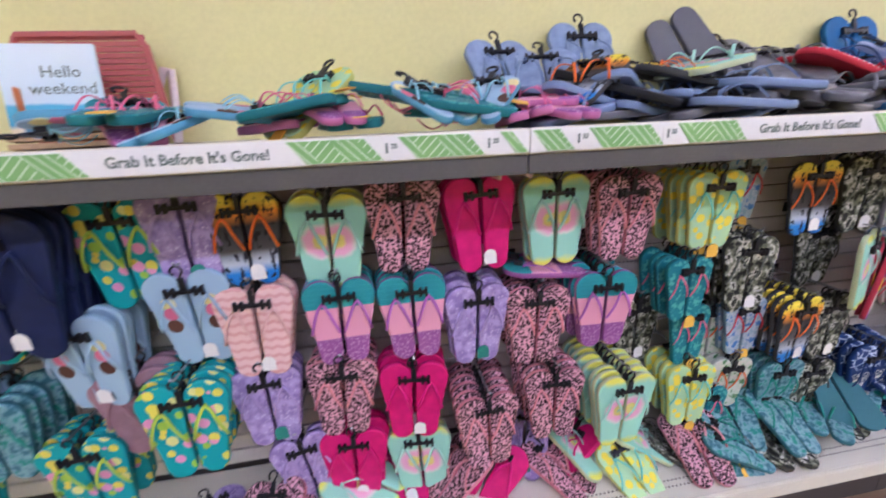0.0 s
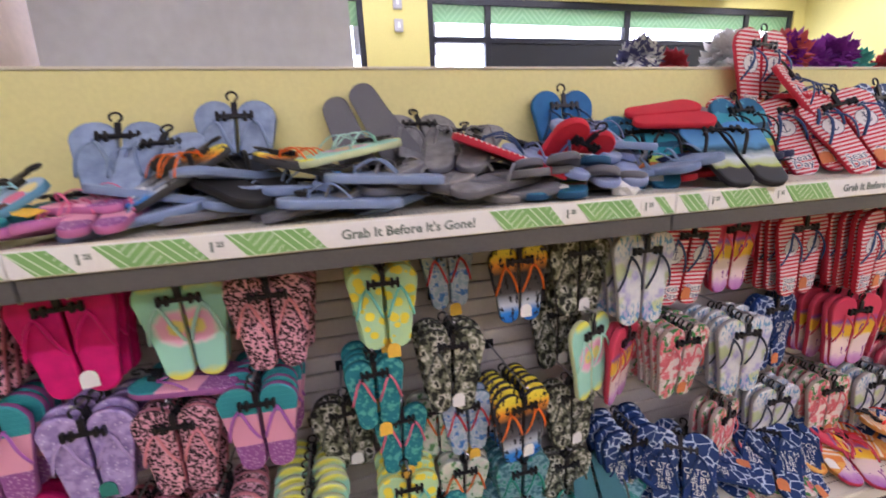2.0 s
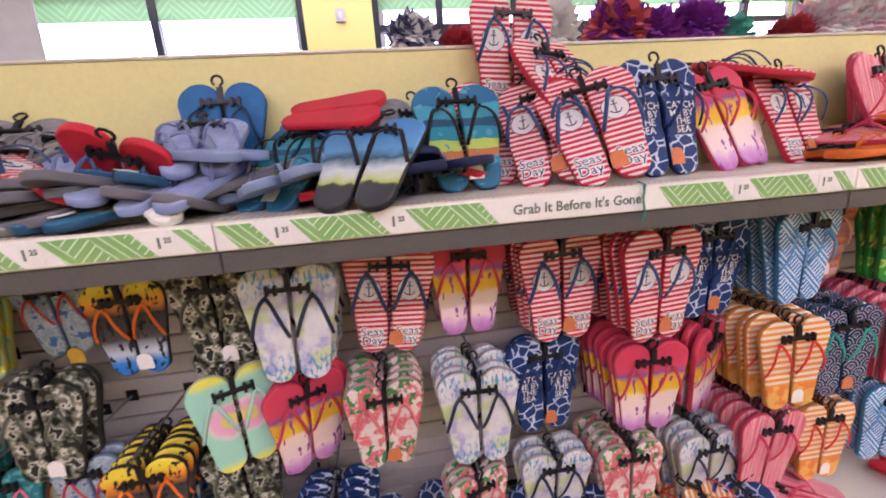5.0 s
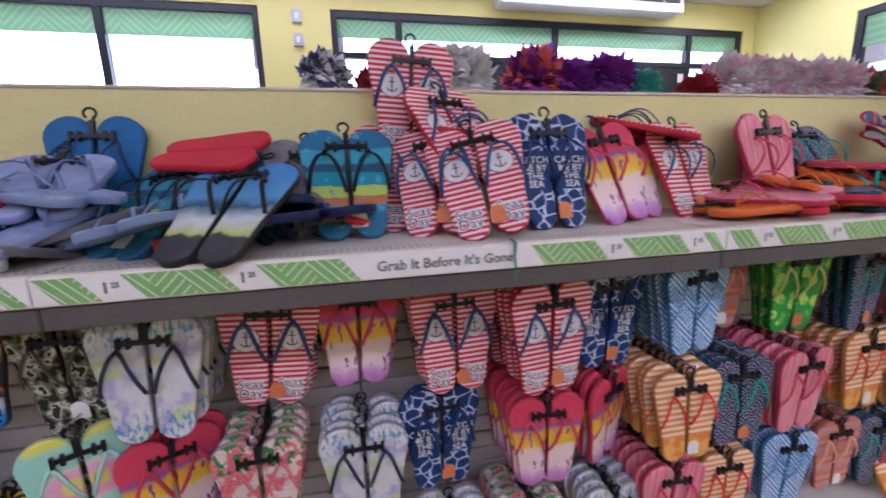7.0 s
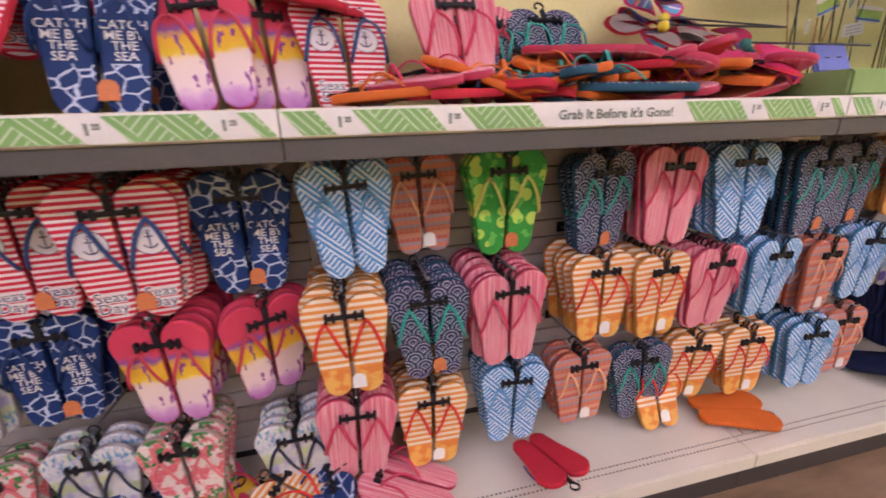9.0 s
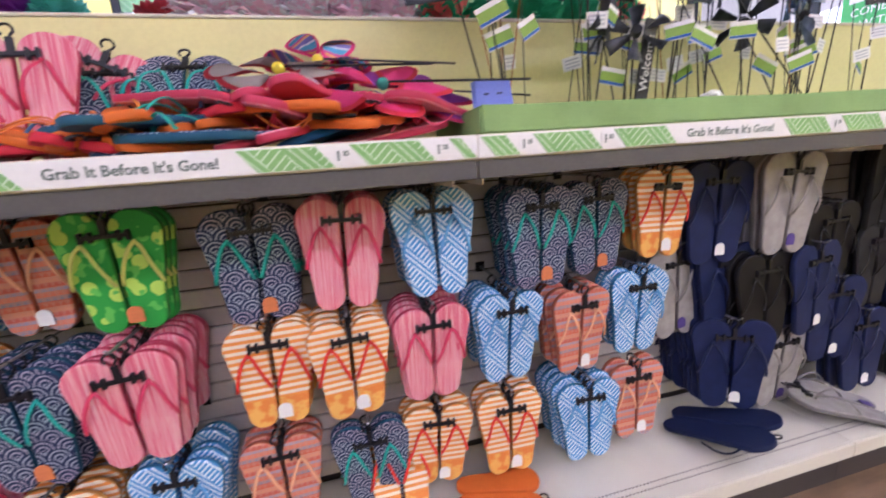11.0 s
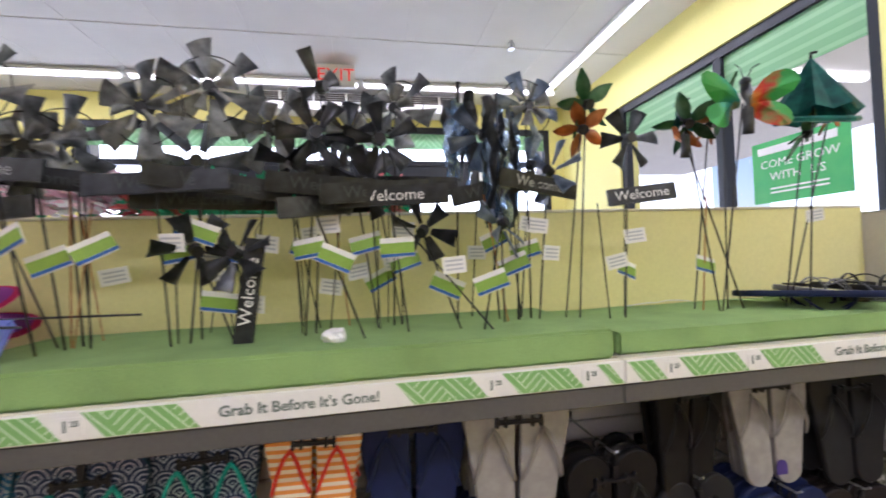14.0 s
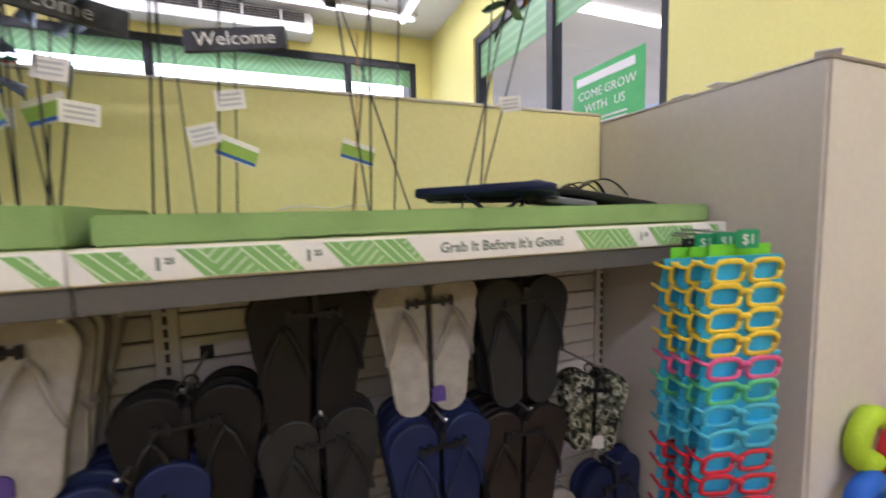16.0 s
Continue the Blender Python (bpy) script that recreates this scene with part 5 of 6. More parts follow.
# fourth cluster
spinner("blue", 4.67, -0.20, 1.68, 6, BLU, (4.71, -0.16), 0.16, 1.555, False, -6, "card", 0)
spinner("blue", 4.78, -0.20, 1.75, 6, BLU, (4.78, -0.18), 0.17, 1.575, True, 6, "code", 0)
spinner("blue", 4.80, -0.16, 1.62, 6, BLU, (4.76, -0.16), 0, 0, False, 55, "card", 20)
spinner("blue", 4.84, -0.18, 1.60, 6, BLU, (4.79, -0.20), 0, 0, False, -60, "code", -20)
spinner("blue", 4.70, -0.22, 1.47, 6, BLU, (4.62, -0.30), 0, 0, False, 45, "card", -25)
spinner("black", 5.05, -0.20, 1.68, 6, "slim black windmill stake with a welcome sign", (5.02, -0.20), 0.13, 1.555, False, 0, "code", 0)
GR, RU = "green painted metal flower stake standing in green foam", "orange painted metal flower stake standing in green foam"
spinner("green", 4.95, -0.18, 1.77, 5, GR, (4.93, -0.14), 0, 0, False, 10, "", 20)
spinner("orange", 4.94, -0.17, 1.71, 5, RU, (4.90, -0.12), 0, 0, False, -10, "", 25)
spinner("green", 5.24, -0.18, 1.73, 5, GR, (5.30, -0.20), 0, 0, False, -25, "", 30)
spinner("orange", 5.33, -0.16, 1.74, 5, RU, (5.27, -0.14), 0, 0, False, 20, "", 25)
spinner("orange", 5.72, -0.18, 1.78, 5, RU, (5.56, -0.16), 0, 0, False, 10, "code", 20)
spinner("green", 5.66, -0.15, 1.72, 5, GR, (5.50, -0.20), 0, 0, False, 30, "", 35)
spinner("green", 5.40, -0.14, 1.80, 5, GR, (5.36, -0.16), 0, 0, False, 60, "", 15)


FOIL = plain("glossy_blue_sleeve", (0.34, 0.44, 0.56), 0.12, 0.75, grain=90, amount=0.5, bump=0.5, wear=25)


def wrapped_spinner(x, y, z0, z1, lean, label):
    """A spinner still folded in its glossy sleeve: narrow crumpled strips round a wire stake."""
    q = random.Random(int(x * 100))
    top = empty("wrapped_spinner", pose(x, y, BASE_Z), label, "garden stake", "garden stakes")
    part("stake", tube(bmesh.new(), [(0, 0, -0.03), (lean, 0, z1 - BASE_Z)], 0.0021, 5), STAKE, top)
    for k in range(9):
        bm = bmesh.new()
        cx, cy, w, tw = lean + q.uniform(-0.034, 0.034), q.uniform(-0.02, 0.02), q.uniform(0.010, 0.021), q.uniform(-1, 1)
        lo, hi = z0 + q.uniform(0, 0.08), z1 - q.uniform(0, 0.10)
        rows = []
        for j in range(9):
            u = j / 8
            a = tw * 2 + q.uniform(-0.5, 0.5)
            c = Vector((cx + q.uniform(-0.006, 0.006), cy + q.uniform(-0.006, 0.006), lo + (hi - lo) * u - BASE_Z))
            d = Vector((math.cos(a), math.sin(a), q.uniform(-0.2, 0.2))) * w * (0.5 + math.sin(math.pi * (0.1 + 0.8 * u)) * 0.5)
            rows.append((bm.verts.new(c - d), bm.verts.new(c + Vector((0, -0.006, 0))), bm.verts.new(c + d)))
        for a, b in zip(rows, rows[1:]):
            for i in range(2):
                bm.faces.new((a[i], a[i + 1], b[i + 1], b[i]))
        bmesh.ops.solidify(bm, geom=bm.faces[:], thickness=0.0008)
        part("sleeve_fold", bm, FOIL if k % 3 else BLADE2, top)


SLEEVED = "blue-grey spinner folded in a glossy sleeve on a wire stake"
wrapped_spinner(4.70, -0.22, 1.46, 1.78, 0.0, SLEEVED)
wrapped_spinner(4.745, -0.20, 1.50, 1.76, -0.01, SLEEVED)
wrapped_spinner(4.60, -0.17, 1.56, 1.82, 0.02, SLEEVED)


def hanging_sign(x, y, z, tilt):
    """A plank sign that has slid down its stake and hangs on end."""
    top = empty("plank_sign", pose(x, y, z, 0, tilt, 0), "black plank sign hanging upright on wire stakes", "sign")
    part("board", boxm(-0.105, 0.105, -0.003, 0.003, -0.019, 0.019, 0.002), SIGNM, top)
    part("lettering", SIGNTXT, None, top, "painted lettering").matrix_basis = pose(0, -0.0042, 0)
    part("wire", tube(bmesh.new(), [(0.07, 0.004, 0.0), (0.12, 0.006, 0.004), (0.14, 0.02, 0.0)], 0.0012, 4), STAKE, top)


hanging_sign(4.165, -0.255, 1.345, -82)


def butterfly(x, y, z, foot, mats, label, big=1.0, turn=0.0):
    """A painted metal butterfly on a wire stake."""
    top = empty("butterfly_stake", pose(foot[0], foot[1], BASE_Z), label, "garden stake", "garden stakes")
    dx, dy, dz = x - foot[0], y - foot[1], z - BASE_Z
    part("stake", tube(bmesh.new(), [(0, 0, -0.03), (dx, dy, dz)], 0.0021, 5), STAKE, top)
    head = pose(dx, dy - 0.01, dz, 0, 0, turn)
    bm = bmesh.new()
    tube(bm, [(0, 0, -0.078), (0, -0.003, -0.06), (0, -0.004, -0.02), (0, -0.004, 0.015), (0, 0, 0.04)], 0.012, 8)
    bmesh.ops.create_icosphere(bm, subdivisions=2, radius=0.013, matrix=Matrix.Translation((0, 0, 0.048)))
    part("body", bm, BLADE2, top, smooth=True).matrix_basis = head
    for s in (-1, 1):
        bm = tube(bmesh.new(), [(0.004 * s, 0, 0.055), (0.015 * s, -0.005, 0.08), (0.03 * s, -0.008, 0.088)], 0.0014, 4)
        part("antenna", bm, BLADE2, top).matrix_basis = head
        for up, m in ((1, mats[0]), (-1, mats[1])):
            bm = bmesh.new()
            ring = []
            for k in range(12):
                a, tip = 2 * math.pi * k / 12, radians(34 if up > 0 else -28)
                u, v = (0.052 if up > 0 else 0.036) * big * math.cos(a), 0.021 * big * math.sin(a) * (1.15 + 0.45 * math.cos(a))
                px, pz = u * math.cos(tip) - v * math.sin(tip), u * math.sin(tip) + v * math.cos(tip)
                ring.append(bm.verts.new((s * (0.048 * big + px), 0.008 * math.sin(a * 2) - 0.015 * math.cos(a), up * 0.022 * big + pz)))
            c = bm.verts.new((s * 0.048 * big, -0.010, up * 0.022 * big))
            for k in range(12):
                bm.faces.new((c, ring[k], ring[(k + 1) % 12]))
            bmesh.ops.solidify(bm, geom=bm.faces[:], thickness=0.0014)
            part("wing", bm, m, top).matrix_basis = head


def wing_mat():
    n = Net("rainbow_enamel", 0.3, 0.3)
    return n.done(n.ramp(n.math("MULTIPLY_ADD", n.x, 6, n.noise(20)), [(0.1, (0.08, 0.40, 0.10)), (0.35, (0.05, 0.36, 0.33)), (0.55, (0.65, 0.30, 0.03)), (0.75, (0.62, 0.05, 0.03)), (0.95, (0.08, 0.45, 0.12))]))


RAIN = wing_mat()
butterfly(5.30, -0.29, 1.745, (5.30, -0.20), (RAIN, RAIN), "rainbow painted metal bee stake on a wire", 1.25, -10)
butterfly(5.24, -0.16, 1.72, (5.40, -0.18), (TEALM, RUST), "teal and orange metal butterfly stake on a wire", 0.9, 25)


def pyramid_stake(x, y, z):
    top = empty("umbrella_stake", pose(x - 0.05, y, BASE_Z), "dark teal metal umbrella-shaped garden stake on a wire", "garden stake", "garden stakes")
    part("stake", tube(bmesh.new(), [(0, 0, -0.03), (0.05, 0, z - BASE_Z)], 0.0021, 5), STAKE, top)
    bm = bmesh.new()
    tip = bm.verts.new((0.05, 0, z - BASE_Z + 0.125))
    n, ring = 8, []
    for k in range(n * 2):
        a = math.pi * k / n
        r = 0.112 if k % 2 == 0 else 0.098
        ring.append(bm.verts.new((0.05 + r * math.cos(a), r * math.sin(a) * 0.8, z - BASE_Z - 0.03 - (0.012 if k % 2 else 0))))
    for k in range(n * 2):
        bm.faces.new((tip, ring[k], ring[(k + 1) % (2 * n)]))
    bmesh.ops.solidify(bm, geom=bm.faces[:], thickness=0.0015)
    part("canopy", bm, TEALM, top)
    part("finial", tube(bmesh.new(), [(0.05, 0, z - BASE_Z + 0.12), (0.052, 0, z - BASE_Z + 0.136), (0.066, -0.003, z - BASE_Z + 0.138)], 0.004, 6), STAKE, top)
    part("brim", tube(bmesh.new(), [(-0.10, 0, z - BASE_Z - 0.05), (-0.03, -0.05, z - BASE_Z - 0.062), (0.09, -0.06, z - BASE_Z - 0.062), (0.17, -0.02, z - BASE_Z - 0.045)], 0.008, 6), TEALM, top)


pyramid_stake(5.58, -0.24, 1.775)


def thin_stakes():
    r = random.Random(31)
    for k in range(26):
        x = r.choice((3.84, 4.06, 4.15, 4.3, 4.45, 4.6, 4.76, 5.0, 5.3)) + r.uniform(-0.06, 0.06)
        y, h = r.uniform(-0.22, -0.08), r.uniform(0.25, 0.42)
        top = empty("wire_stake", pose(x, y, BASE_Z), "thin dark wire stake pushed into green foam", "garden stake", "wire stakes")
        part("wire", tube(bmesh.new(), [(0, 0, -0.03), (r.uniform(-0.06, 0.06), r.uniform(-0.02, 0.02), h)], 0.0016, 4), STAKE if k % 5 else RUST, top)
        if k % 3 == 0:
            barcode_tag(top, pose(0.02, -0.006, h * r.uniform(0.35, 0.7), r.uniform(-8, 8), r.uniform(-15, 15), r.uniform(-30, 30)))
        elif k % 3 == 1:
            card_tag(top, pose(0.01, -0.006, h * r.uniform(0.3, 0.6), r.uniform(-8, 8), r.uniform(-30, 30), r.uniform(-30, 30)))


thin_stakes()


def blue_plate():
    top = empty("foam_plate", pose(3.735, -0.30, BASE_Z + 0.004, -28, 0, -12), "periwinkle blue foam plate with two dark slits", "plate")
    part("plate", boxm(-0.045, 0.045, -0.008, 0.008, 0.002, 0.085, 0.006), plain("periwinkle_foam", (0.17, 0.21, 0.56), 0.7), top)
    for x in (-0.014, 0.016):
        part("slit", boxm(x - 0.006, x + 0.006, -0.0095, -0.0082, 0.040, 0.043), BLACK, top)
    tube_bm = tube(bmesh.new(), [(0, 0, 0.074), (0.0, 0.0, 0.082)], 0.002, 5)
    part("loop", tube_bm, BLACK, top)


blue_plate()


def crumpled(x, y, z, r, where):
    bm = bmesh.new()
    bmesh.ops.create_icosphere(bm, subdivisions=3, radius=r)
    for v in bm.verts:
        v.co += v.co.normalized() * r * 0.35 * noise.noise(v.co * (1.6 / r))
        v.co.z = max(v.co.z * 0.7, -r * 0.55)
    ob = part("crumpled_paper", bm, PAPER, None)
    ob.matrix_basis = pose(x, y, z + r * 0.55)
    tagged(ob, "crumpled white paper ball " + where, "paper")


crumpled(4.33, -0.30, BASE_Z + 0.004, 0.024, "on the green foam")
crumpled(1.13, -0.345, SHELF_Z, 0.028, "on the top shelf edge")


def cable_tie():
    ob = part("cable_tie", tube(bmesh.new(), [(5.12 + 0.025 * k, -0.06 - 0.02 * math.sin(k * 0.9), BASE_Z + 0.004 + 0.008 * abs(math.sin(k * 0.7))) for k in range(9)], 0.0016, 5), WHITE, None)
    tagged(ob, "loose white plastic cable tie on green foam", "cable tie")


cable_tie()


def flower_fan(x, y, z, rx, rz, petal, rim, dot, count, R, label):
    """A cloth flower pinwheel: petals with a coloured rim, a hub and a black stick."""
    top = empty("flower_pinwheel", pose(x, y, z, rx, 0, rz), label, "pinwheel", "flower pinwheels")

    def petal_bm(s, y0):
        bm = bmesh.new()
        ring = []
        for k in range(18):
            a = 2 * math.pi * k / 18
            ring.append(bm.verts.new((R * 0.60 + s * R * 0.40 * math.cos(a), y0 + 0.006 * math.sin(2 * a), s * R * (0.31 + 0.10 * math.cos(a)) * math.sin(a))))
        c = bm.verts.new((R * 0.6, y0 - 0.006, 0))
        for k in range(18):
            bm.faces.new((c, ring[k], ring[(k + 1) % 18]))
        bmesh.ops.solidify(bm, geom=bm.faces[:], thickness=0.001)
        return bm

    rim_me = mesh_of("rim", petal_bm(1.0, 0.0), rim)
    in_me = mesh_of("petal", petal_bm(0.80, -0.004), petal)
    for k in range(count):
        o = part("petal", in_me, None, top)
        o.matrix_basis = pose(0, 0, 0, 0, 360 * k / count + 8, 0)
        part("rim", rim_me, None, o, "coloured petal rim")
    bm = bmesh.new()
    bmesh.ops.create_icosphere(bm, subdivisions=2, radius=0.014)
    part("hub", bm, dot, top, smooth=True).location = (0, -0.01, 0)
    part("stick", tube(bmesh.new(), [(0, -0.014, 0), (0.32, -0.03, -0.05)], 0.0026, 5), STAKE, top, "thin black stick")


def petal_stripe():
    n = Net("striped_cloth", 0.7)
    f = n.saw(n.math("ADD", n.x, n.math("MULTIPLY", n.z, 0.5)), 0.05)
    return n.done(n.ramp(f, [(0, (0.10, 0.36, 0.60)), (0.3, (0.65, 0.62, 0.70)), (0.4, (0.22, 0.18, 0.50)), (0.7, (0.75, 0.35, 0.12)), (0.85, (0.6, 0.1, 0.3))], True))


CLOTH = plain("white_cloth", (0.74, 0.66, 0.62), 0.8, grain=300)
PINKC = plain("pink_cloth", (0.78, 0.06, 0.22), 0.7, grain=300)
REDC = plain("red_cloth", (0.70, 0.05, 0.07), 0.7, grain=300)
PURP = plain("purple_cloth", (0.48, 0.10, 0.55), 0.7, grain=300)
YDOT = plain("yellow_plastic", (0.80, 0.62, 0.04), 0.4)
flower_fan(3.29, -0.22, 1.345, -66, 4, CLOTH, REDC, YDOT, 6, 0.145, "white petal pinwheel with red rims on a black stick")
flower_fan(3.37, -0.12, 1.385, -44, 0, petal_stripe(), PINKC, YDOT, 6, 0.125, "striped petal pinwheel with pink rims")
flower_fan(3.50, -0.25, 1.305, -60, 0, PINKC, REDC, TEAL_TAG, 5, 0.155, "pink and purple cloth pinwheel lying on sandals")
flower_fan(3.59, -0.18, 1.300, -58, 20, PURP, PINKC, TEAL_TAG, 5, 0.15, "purple cloth pinwheel leaning by the foam block")


# ---- sunglasses strip and toys at the end panel ----
def glasses_card(x, y, z, mat, parent, turn=0.0):
    m = pose(x, y, z, 12, 0, turn)
    c = part("card", boxm(-0.078, 0.078, 0.0, 0.002, -0.034, 0.020), BLUEC, parent, "bright blue card")
    c.matrix_basis = m
    bm = bmesh.new()
    for s in (-1, 1):
        pts = []
        for k in range(15):
            a = 2 * math.pi * k / 14
            px = math.copysign(abs(math.cos(a)) ** 0.6, math.cos(a)) * 0.031
            pz = math.copysign(abs(math.sin(a)) ** 0.6, math.sin(a)) * 0.021
            pts.append((s * 0.038 + px, -0.012, -0.006 + pz))
        tube(bm, pts, 0.0056, 6, 0.6, (0, 1, 0))
    tube(bm, [(-0.010, -0.012, 0.002), (0, -0.014, 0.006), (0.010, -0.012, 0.002)], 0.0055, 6)
    for s in (-1, 1):
        tube(bm, [(s * 0.070, -0.012, 0.004), (s * 0.078, -0.004, 0.004), (s * 0.077, 0.03, 0.002)], 0.004, 6)
    part("frame", bm, mat, c, smooth=True)
    for s in (-1, 1):
        part("lens", boxm(s * 0.038 - 0.027, s * 0.038 + 0.027, -0.0125, -0.0115, -0.023, 0.012, 0.0), LENS, c).visible_shadow = False


BLUEC = plain("bright_blue_card", (0.05, 0.48, 0.76), 0.4)
LENS = Net("clear_lens", 0.05)
LENS.b.inputs["Transmission Weight"].default_value = 1.0
LENS.b.inputs["IOR"].default_value = 1.1
LENS = LENS.done((0.92, 0.96, 0.98))
GY, GPK, GG, GB, GR2 = (plain(n, c, 0.3) for n, c in (("yellow_frame", (0.80, 0.58, 0.04)), ("pink_frame", (0.75, 0.12, 0.30)), ("green_frame", (0.10, 0.52, 0.25)),
                                                   ("aqua_frame", (0.08, 0.45, 0.60)), ("red_frame", (0.55, 0.02, 0.04))))


def glasses_strip(x, y, n, turn, z=1.16):
    top = empty("sunglasses_strip", pose(x, y, z, 0, 0, turn), "hanging strip of carded children's toy glasses in many colours", "sunglasses", "glasses strips")
    part("hook_arm", tube(bmesh.new(), [(0, 0.036, 0.0), (0, 0.036, 0.014), (0, 0.170, 0.016)], 0.003, 6), STEEL, top, "steel hook arm")
    part("strip", boxm(-0.014, 0.014, 0.034, 0.037, -0.04 - 0.045 * n, 0.01), BLACK, top, "black clip strip")
    mats = [GY] * 4 + [GPK, GG, GB, GB] + [GR2] * 8
    for k in range(n):
        glasses_card(rnd.uniform(-0.004, 0.004), 0.0, -0.045 - 0.045 * k, mats[k % len(mats)], top, rnd.uniform(-4, 4))
    s = part("price_sign", boxm(-0.022, 0.022, -0.012, -0.009, -0.012, 0.022, 0.002), DKGREEN, top, "green price sign")
    part("lettering", text_mesh("$1", 0.026, PAPER), None, s).matrix_basis = pose(0, -0.0135, 0.004)
    part("header", boxm(-0.06, 0.06, 0.004, 0.006, -0.03, -0.005), plain("lime_card", (0.18, 0.62, 0.03), 0.5), top, "lime green header")


glasses_strip(5.90, -0.56, 15, -16)
glasses_strip(5.895, -0.525, 15, -14, 1.154)
glasses_strip(5.89, -0.49, 14, -17, 1.150)


def foam_letter_bin():
    top = empty("toy_bundle", pose(6.36, -0.604, 0.66), "bundle of bright foam toys hung on the end panel", "toys")
    cols = [(0.42, 0.62, 0.02), (0.62, 0.03, 0.05), (0.02, 0.12, 0.55), (0.75, 0.22, 0.42), (0.22, 0.08, 0.40)]
    for k, c in enumerate(cols):
        m = plain("toy_foam", c, 0.6)
        pts = [(0.05 * math.cos(a) * (1 + 0.3 * (k % 2)), -0.01 * k, 0.055 * math.sin(a)) for a in (radians(40 + 260 * j / 10) for j in range(11))]
        o = part("foam_ring", tube(bmesh.new(), pts, 0.022, 8, 1, (0, 1, 0)), m, top, smooth=True)
        o.matrix_basis = pose((-0.09, 0.03, -0.13, 0.0, 0.08)[k], 0, (0.06, 0.0, -0.06, -0.1, 0.12)[k], 0, 40 * k, 0)


foam_letter_bin()


# ---- left end of the top shelf ----
def hello_sign():
    top = empty("picture_block", pose(-0.915, -0.17, SHELF_Z, -8, 0, 6), "small printed beach picture on a wooden stand", "picture")
    n = Net("beach_picture", 0.5)
    c = n.ramp(n.math("MULTIPLY_ADD", n.z, 5.2, n.math("MULTIPLY_ADD", n.noise(30), 0.06, -0.03)), [(0, (0.55, 0.42, 0.22)), (0.22, (0.70, 0.60, 0.40)), (0.26, (0.05, 0.36, 0.58)), (0.45, (0.10, 0.45, 0.65)), (0.48, (0.62, 0.75, 0.82)), (1, (0.72, 0.80, 0.84))])
    part("panel", boxm(-0.085, 0.085, -0.004, 0.004, 0.03, 0.205, 0.002), n.done(c), top)
    for k, (w, z) in enumerate((("Hello", 0.150), ("weekend", 0.118))):
        part("lettering", text_mesh(w, 0.032, INK), None, top).matrix_basis = pose(0.02, -0.0055, z)
    bm = bmesh.new()
    tube(bm, [(-0.055, -0.006, 0.055), (-0.055, -0.007, 0.075)], 0.003, 6)
    tube(bm, [(-0.055, -0.0065, 0.075), (-0.057, -0.0065, 0.12)], 0.014, 10, 0.2)
    part("drink_print", bm, ORANGE_TAG, top, "orange cocktail print")
    wood = plain("pale_wood", (0.45, 0.30, 0.16), 0.7, grain=60, amount=0.25)
    for z in (0.002, 0.018):
        part("stand_slat", boxm(-0.09, 0.09, -0.015, 0.012, z, z + 0.011, 0.001), wood, top)


hello_sign()


def basket():
    top = empty("woven_basket", pose(-0.90, -0.06, SHELF_Z), "red-pink woven plastic basket standing on edge", "basket")
    m = plain("coral_plastic", (0.50, 0.13, 0.12), 0.5)
    part("rim", tube(bmesh.new(), [(-0.13, 0, 0.004), (-0.13, 0, 0.21), (-0.115, 0, 0.235), (0.115, 0, 0.235), (0.13, 0, 0.21), (0.15, 0, 0.004)], 0.008, 6, 1, (0, 1, 0)), m, top)
    for k in range(19):
        z = 0.008 + 0.012 * k
        part("strand", boxm(-0.128, 0.13, 0.0 + 0.002 * (k % 2), 0.006 + 0.002 * (k % 2), z, z + 0.0105, 0.001), m, top)


basket()


def clear_bag():
    top = empty("plastic_ribbon", pose(-0.76, -0.10, SHELF_Z), "pale pink plastic loop leaning on the divider", "ribbon")
    m = plain("pale_pink_plastic", (0.72, 0.60, 0.58), 0.3)
    part("loop", tube(bmesh.new(), [(-0.03, 0, 0.003), (-0.02, 0.05, 0.10), (0.0, 0.08, 0.17), (0.015, 0.08, 0.165), (0.02, 0.05, 0.09), (0.03, 0, 0.003)], 0.010, 8, 0.3, (0, 1, 0)), m, top, smooth=True)


clear_bag()


# ---- the next aisle, seen over the divider ----
def shelf_back():
    top = empty("far_shelf", pose(0, 0, 0), "cream top shelf of the next aisle behind the divider", "shelf")
    part("shelf_deck", boxm(FIRST * SEC, 5 * SEC, 0.036, 0.50, 1.455, 1.48, 0.002), SHELF, top)
    part("back_frame", boxm(FIRST * SEC, 5 * SEC, 0.036, 0.06, 0.0, 1.4545), SLAT, top)


shelf_back()


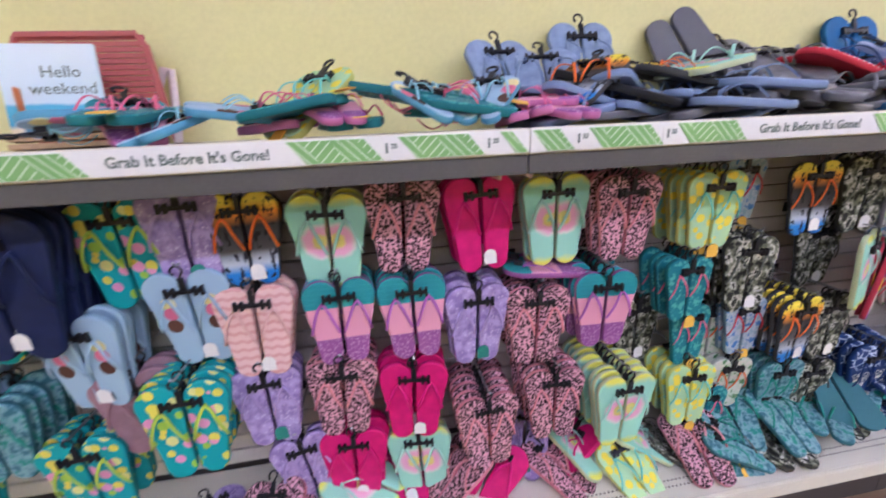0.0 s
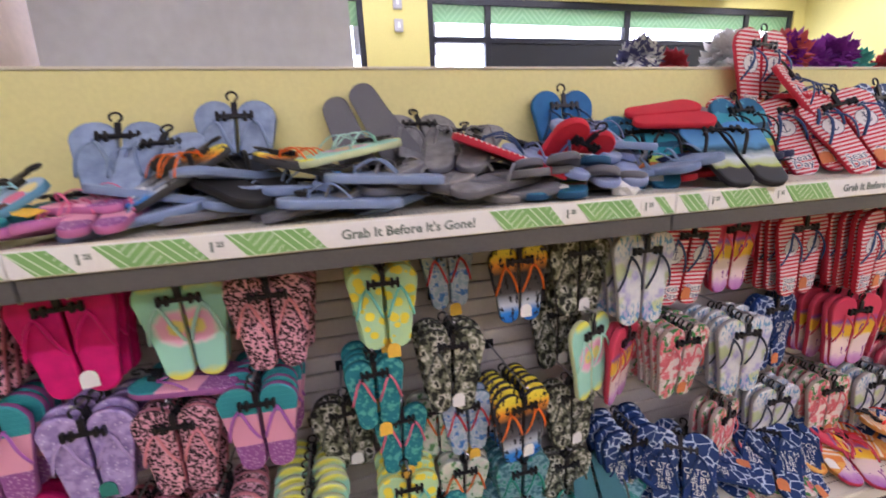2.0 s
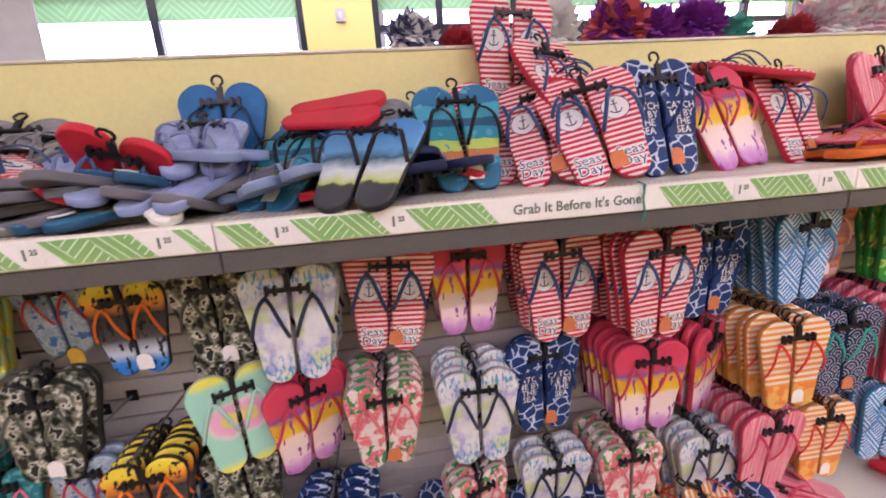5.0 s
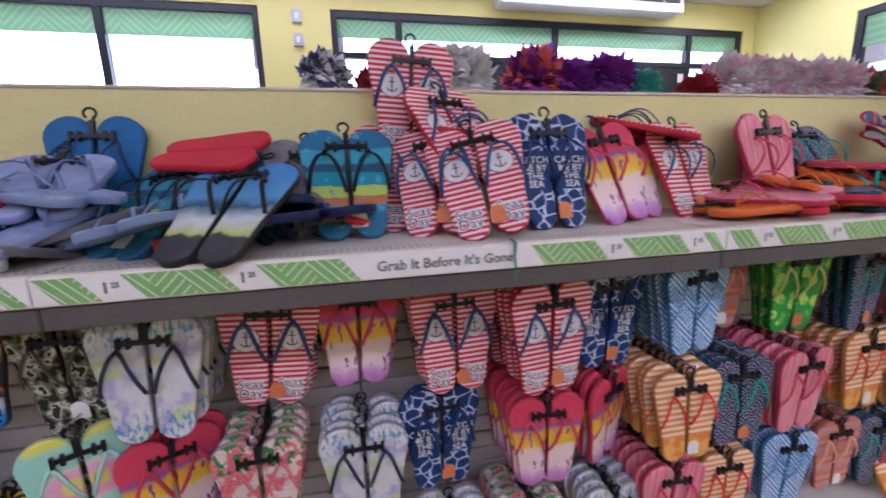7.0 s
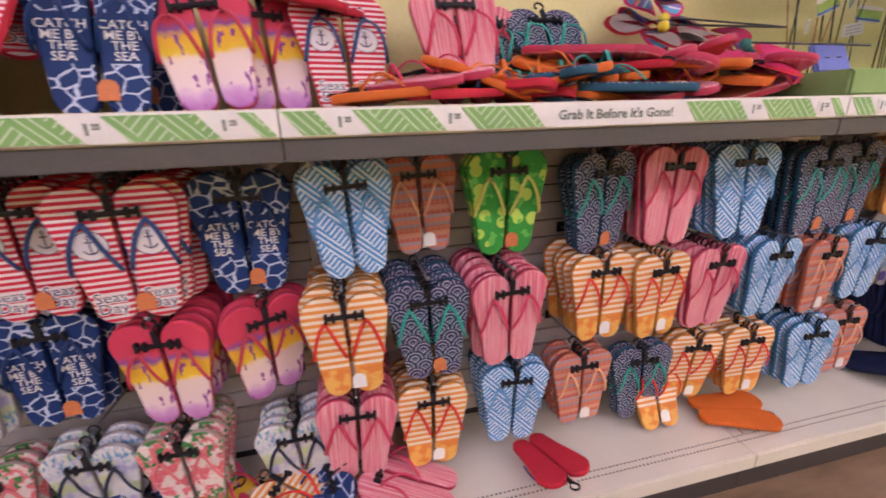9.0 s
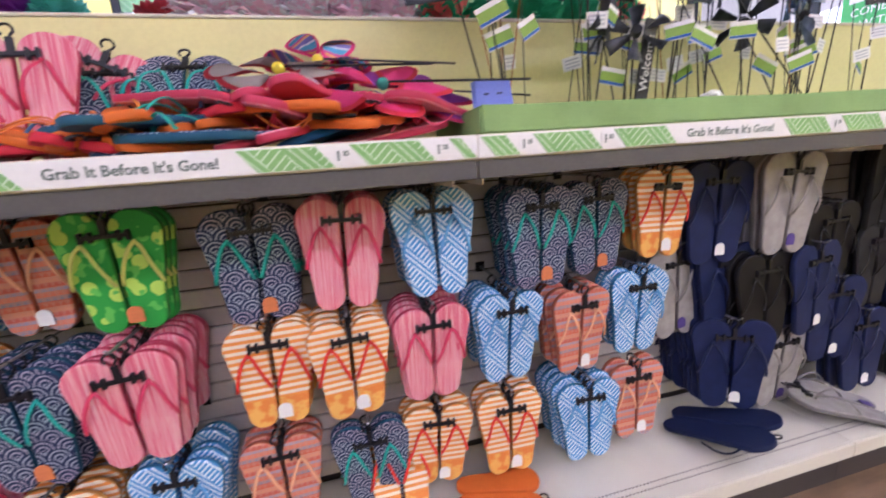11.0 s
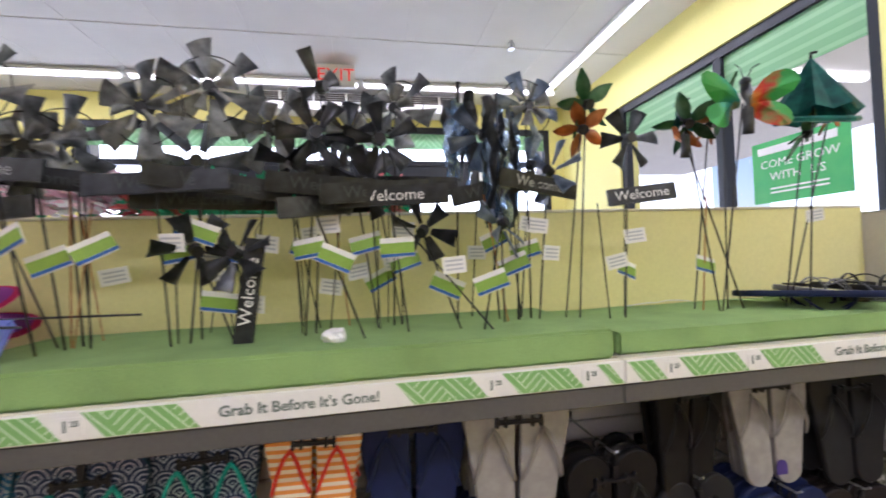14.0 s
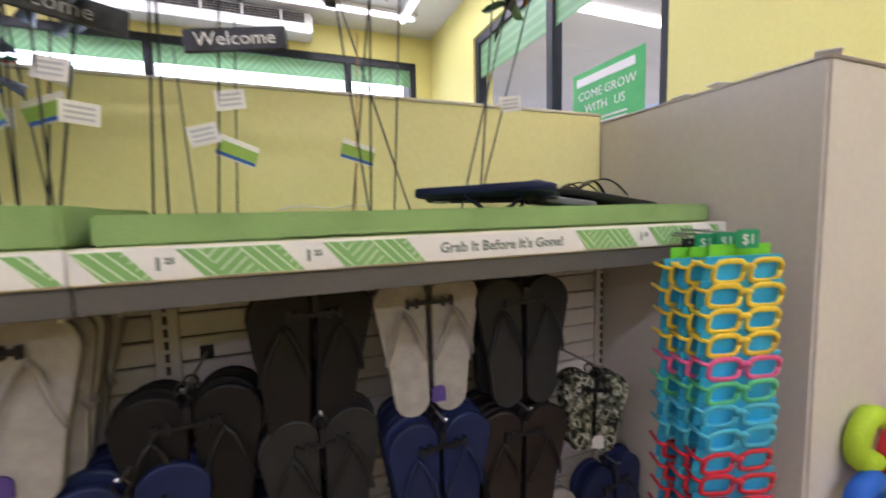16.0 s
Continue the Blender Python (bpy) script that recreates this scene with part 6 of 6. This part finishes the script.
def cartons():
    top = empty("cardboard_carton", pose(-0.48, 0.28, 1.48, 0, -4, 0), "brown cardboard carton with a printed beige side", "box")
    part("carton", boxm(-0.48, -0.012, -0.12, 0.16, 0.001, 0.55, 0.004), CARD, top)
    part("printed_panel", boxm(-0.010, 0.19, -0.121, 0.16, 0.001, 0.55, 0.003), CARTON, top, "beige printed panel")
    for k, w in enumerate(("VALUE", "PACK")):
        part("lettering", text_mesh(w, 0.066, plain("brown_print", (0.25, 0.21, 0.20), 0.7), bold=0.0025), None, top).matrix_basis = pose(0.105, -0.1235, 0.265 - 0.062 * k) @ Matrix.Diagonal((0.55, 1, 1, 1))
    part("hanger_print", tube(bmesh.new(), [(0.03, -0.1225, 0.10), (0.10, -0.1225, 0.15), (0.17, -0.1225, 0.10), (0.03, -0.1225, 0.10)], 0.0015, 4), BOARD, top, "line drawing of a hanger")
    b = empty("grey_board", pose(0.19, 0.30, 1.482, -4, 0, 0), "plain grey display board standing on the next shelf", "board")
    part("sheet", boxm(-0.46, 0.40, 0, 0.012, 0.0, 0.62, 0.003), BOARD, b)


cartons()


def blossom(x, z, r, mat, n, label, mat2=None):
    """A bunch of silk flowers: many curled petals round a core."""
    q = random.Random(int(x * 1000))
    top = empty("silk_flowers", pose(x, 0.25, 1.482), label, "flowers", "silk flower bunches")
    for pk in range(2):
        bm = bmesh.new()
        for k in range(n * 3):
            d = Vector((q.uniform(-1, 1), q.uniform(-1, 0.6), q.uniform(-0.3, 1))).normalized()
            s = d.cross(Vector((0.3, 0.2, 1))).normalized()
            c = d * r * q.uniform(0.35, 0.72)
            w, L = r * q.uniform(0.14, 0.26), r * q.uniform(0.34, 0.58)
            tip = c + d * L + Vector((0, 0, 0.1 * r * q.uniform(-1, 1)))
            u = d.cross(s)
            vs = [bm.verts.new(v) for v in (c, c + d * L * 0.5 + s * w + u * w * 0.3, tip, c + d * L * 0.5 - s * w + u * w * 0.3)]
            m = bm.verts.new(c + d * L * 0.55 - u * w * 0.3)
            for i in range(4):
                bm.faces.new((vs[i], vs[(i + 1) % 4], m)).smooth = True
        o = part("petals", bm, (mat2 or mat) if pk else mat, top)
        o.location = (0, 0, z - 1.482)
        o["kind"] = "stuff"
    bm = bmesh.new()
    bmesh.ops.create_icosphere(bm, subdivisions=2, radius=r * 0.45, matrix=Matrix.Translation((0, 0, z - 1.482)))
    part("core", bm, mat, top, smooth=True)
    part("stalk", tube(bmesh.new(), [(0, 0, 0.0), (0, 0, z - 1.482)], 0.012, 6), DKGREEN, top)


def silk(name, c):
    m = plain(name, c, 0.8, grain=200, amount=0.2)
    m.node_tree.nodes["Principled BSDF"].inputs["Transmission Weight"].default_value = 0.1
    return m


NAVS, REDS, WHTS, PURS, CORS, TEAS, PNKS, GRNS = (silk(n, c) for n, c in (
    ("silk_navy", (0.10, 0.10, 0.25)), ("silk_red", (0.50, 0.04, 0.06)), ("silk_white", (0.88, 0.87, 0.84)), ("silk_purple", (0.30, 0.04, 0.40)),
    ("silk_coral", (0.75, 0.16, 0.16)), ("silk_teal", (0.10, 0.52, 0.46)), ("silk_pink", (0.90, 0.58, 0.66)), ("silk_green", (0.03, 0.42, 0.20))))
blossom(1.63, 1.60, 0.075, NAVS, 60, "navy and white striped tinsel bunch on the next shelf", WHTS)
blossom(1.77, 1.58, 0.055, REDS, 50, "dark red silk flower bunch on the next shelf")
blossom(2.05, 1.60, 0.105, WHTS, 70, "white silk flower bunch on the next shelf")
blossom(2.30, 1.60, 0.105, PURS, 80, "purple and coral silk flower bunch on the next shelf", CORS)
blossom(2.42, 1.58, 0.09, PURS, 70, "deep purple silk flower bunch on the next shelf")
blossom(2.58, 1.61, 0.085, PURS, 60, "purple silk flower bunch on the next shelf")
blossom(2.71, 1.58, 0.07, TEAS, 60, "teal silk flower bunch on the next shelf")
blossom(2.95, 1.57, 0.07, REDS, 50, "red silk flower bunch on the next shelf")
for _x in (3.07, 3.20, 3.34, 3.47, 3.60):
    blossom(_x, 1.605, 0.10, PNKS, 50, "pale pink silk flower bunch on the next shelf", WHTS)
for _x in (3.78, 3.95, 4.12, 4.3, 4.45):
    blossom(_x, 1.58, 0.10, GRNS, 60, "green tinsel garland bunch on the next shelf", CORS if _x < 3.9 or _x > 4.3 else GRNS)


def ribbon():
    ob = part("ribbon", tube(bmesh.new(), [(0, 0.015, 0.06), (0.002, -0.002, 0.056), (0.0, -0.004, 0.03), (0.004, -0.004, 0.0), (0.0, -0.003, -0.012)], 0.0035, 5, 0.4), TEAL_TAG, None)
    ob.location = (1.965, -0.4055, 1.135)
    tagged(ob, "short teal ribbon hanging over the price rail", "ribbon")


ribbon()
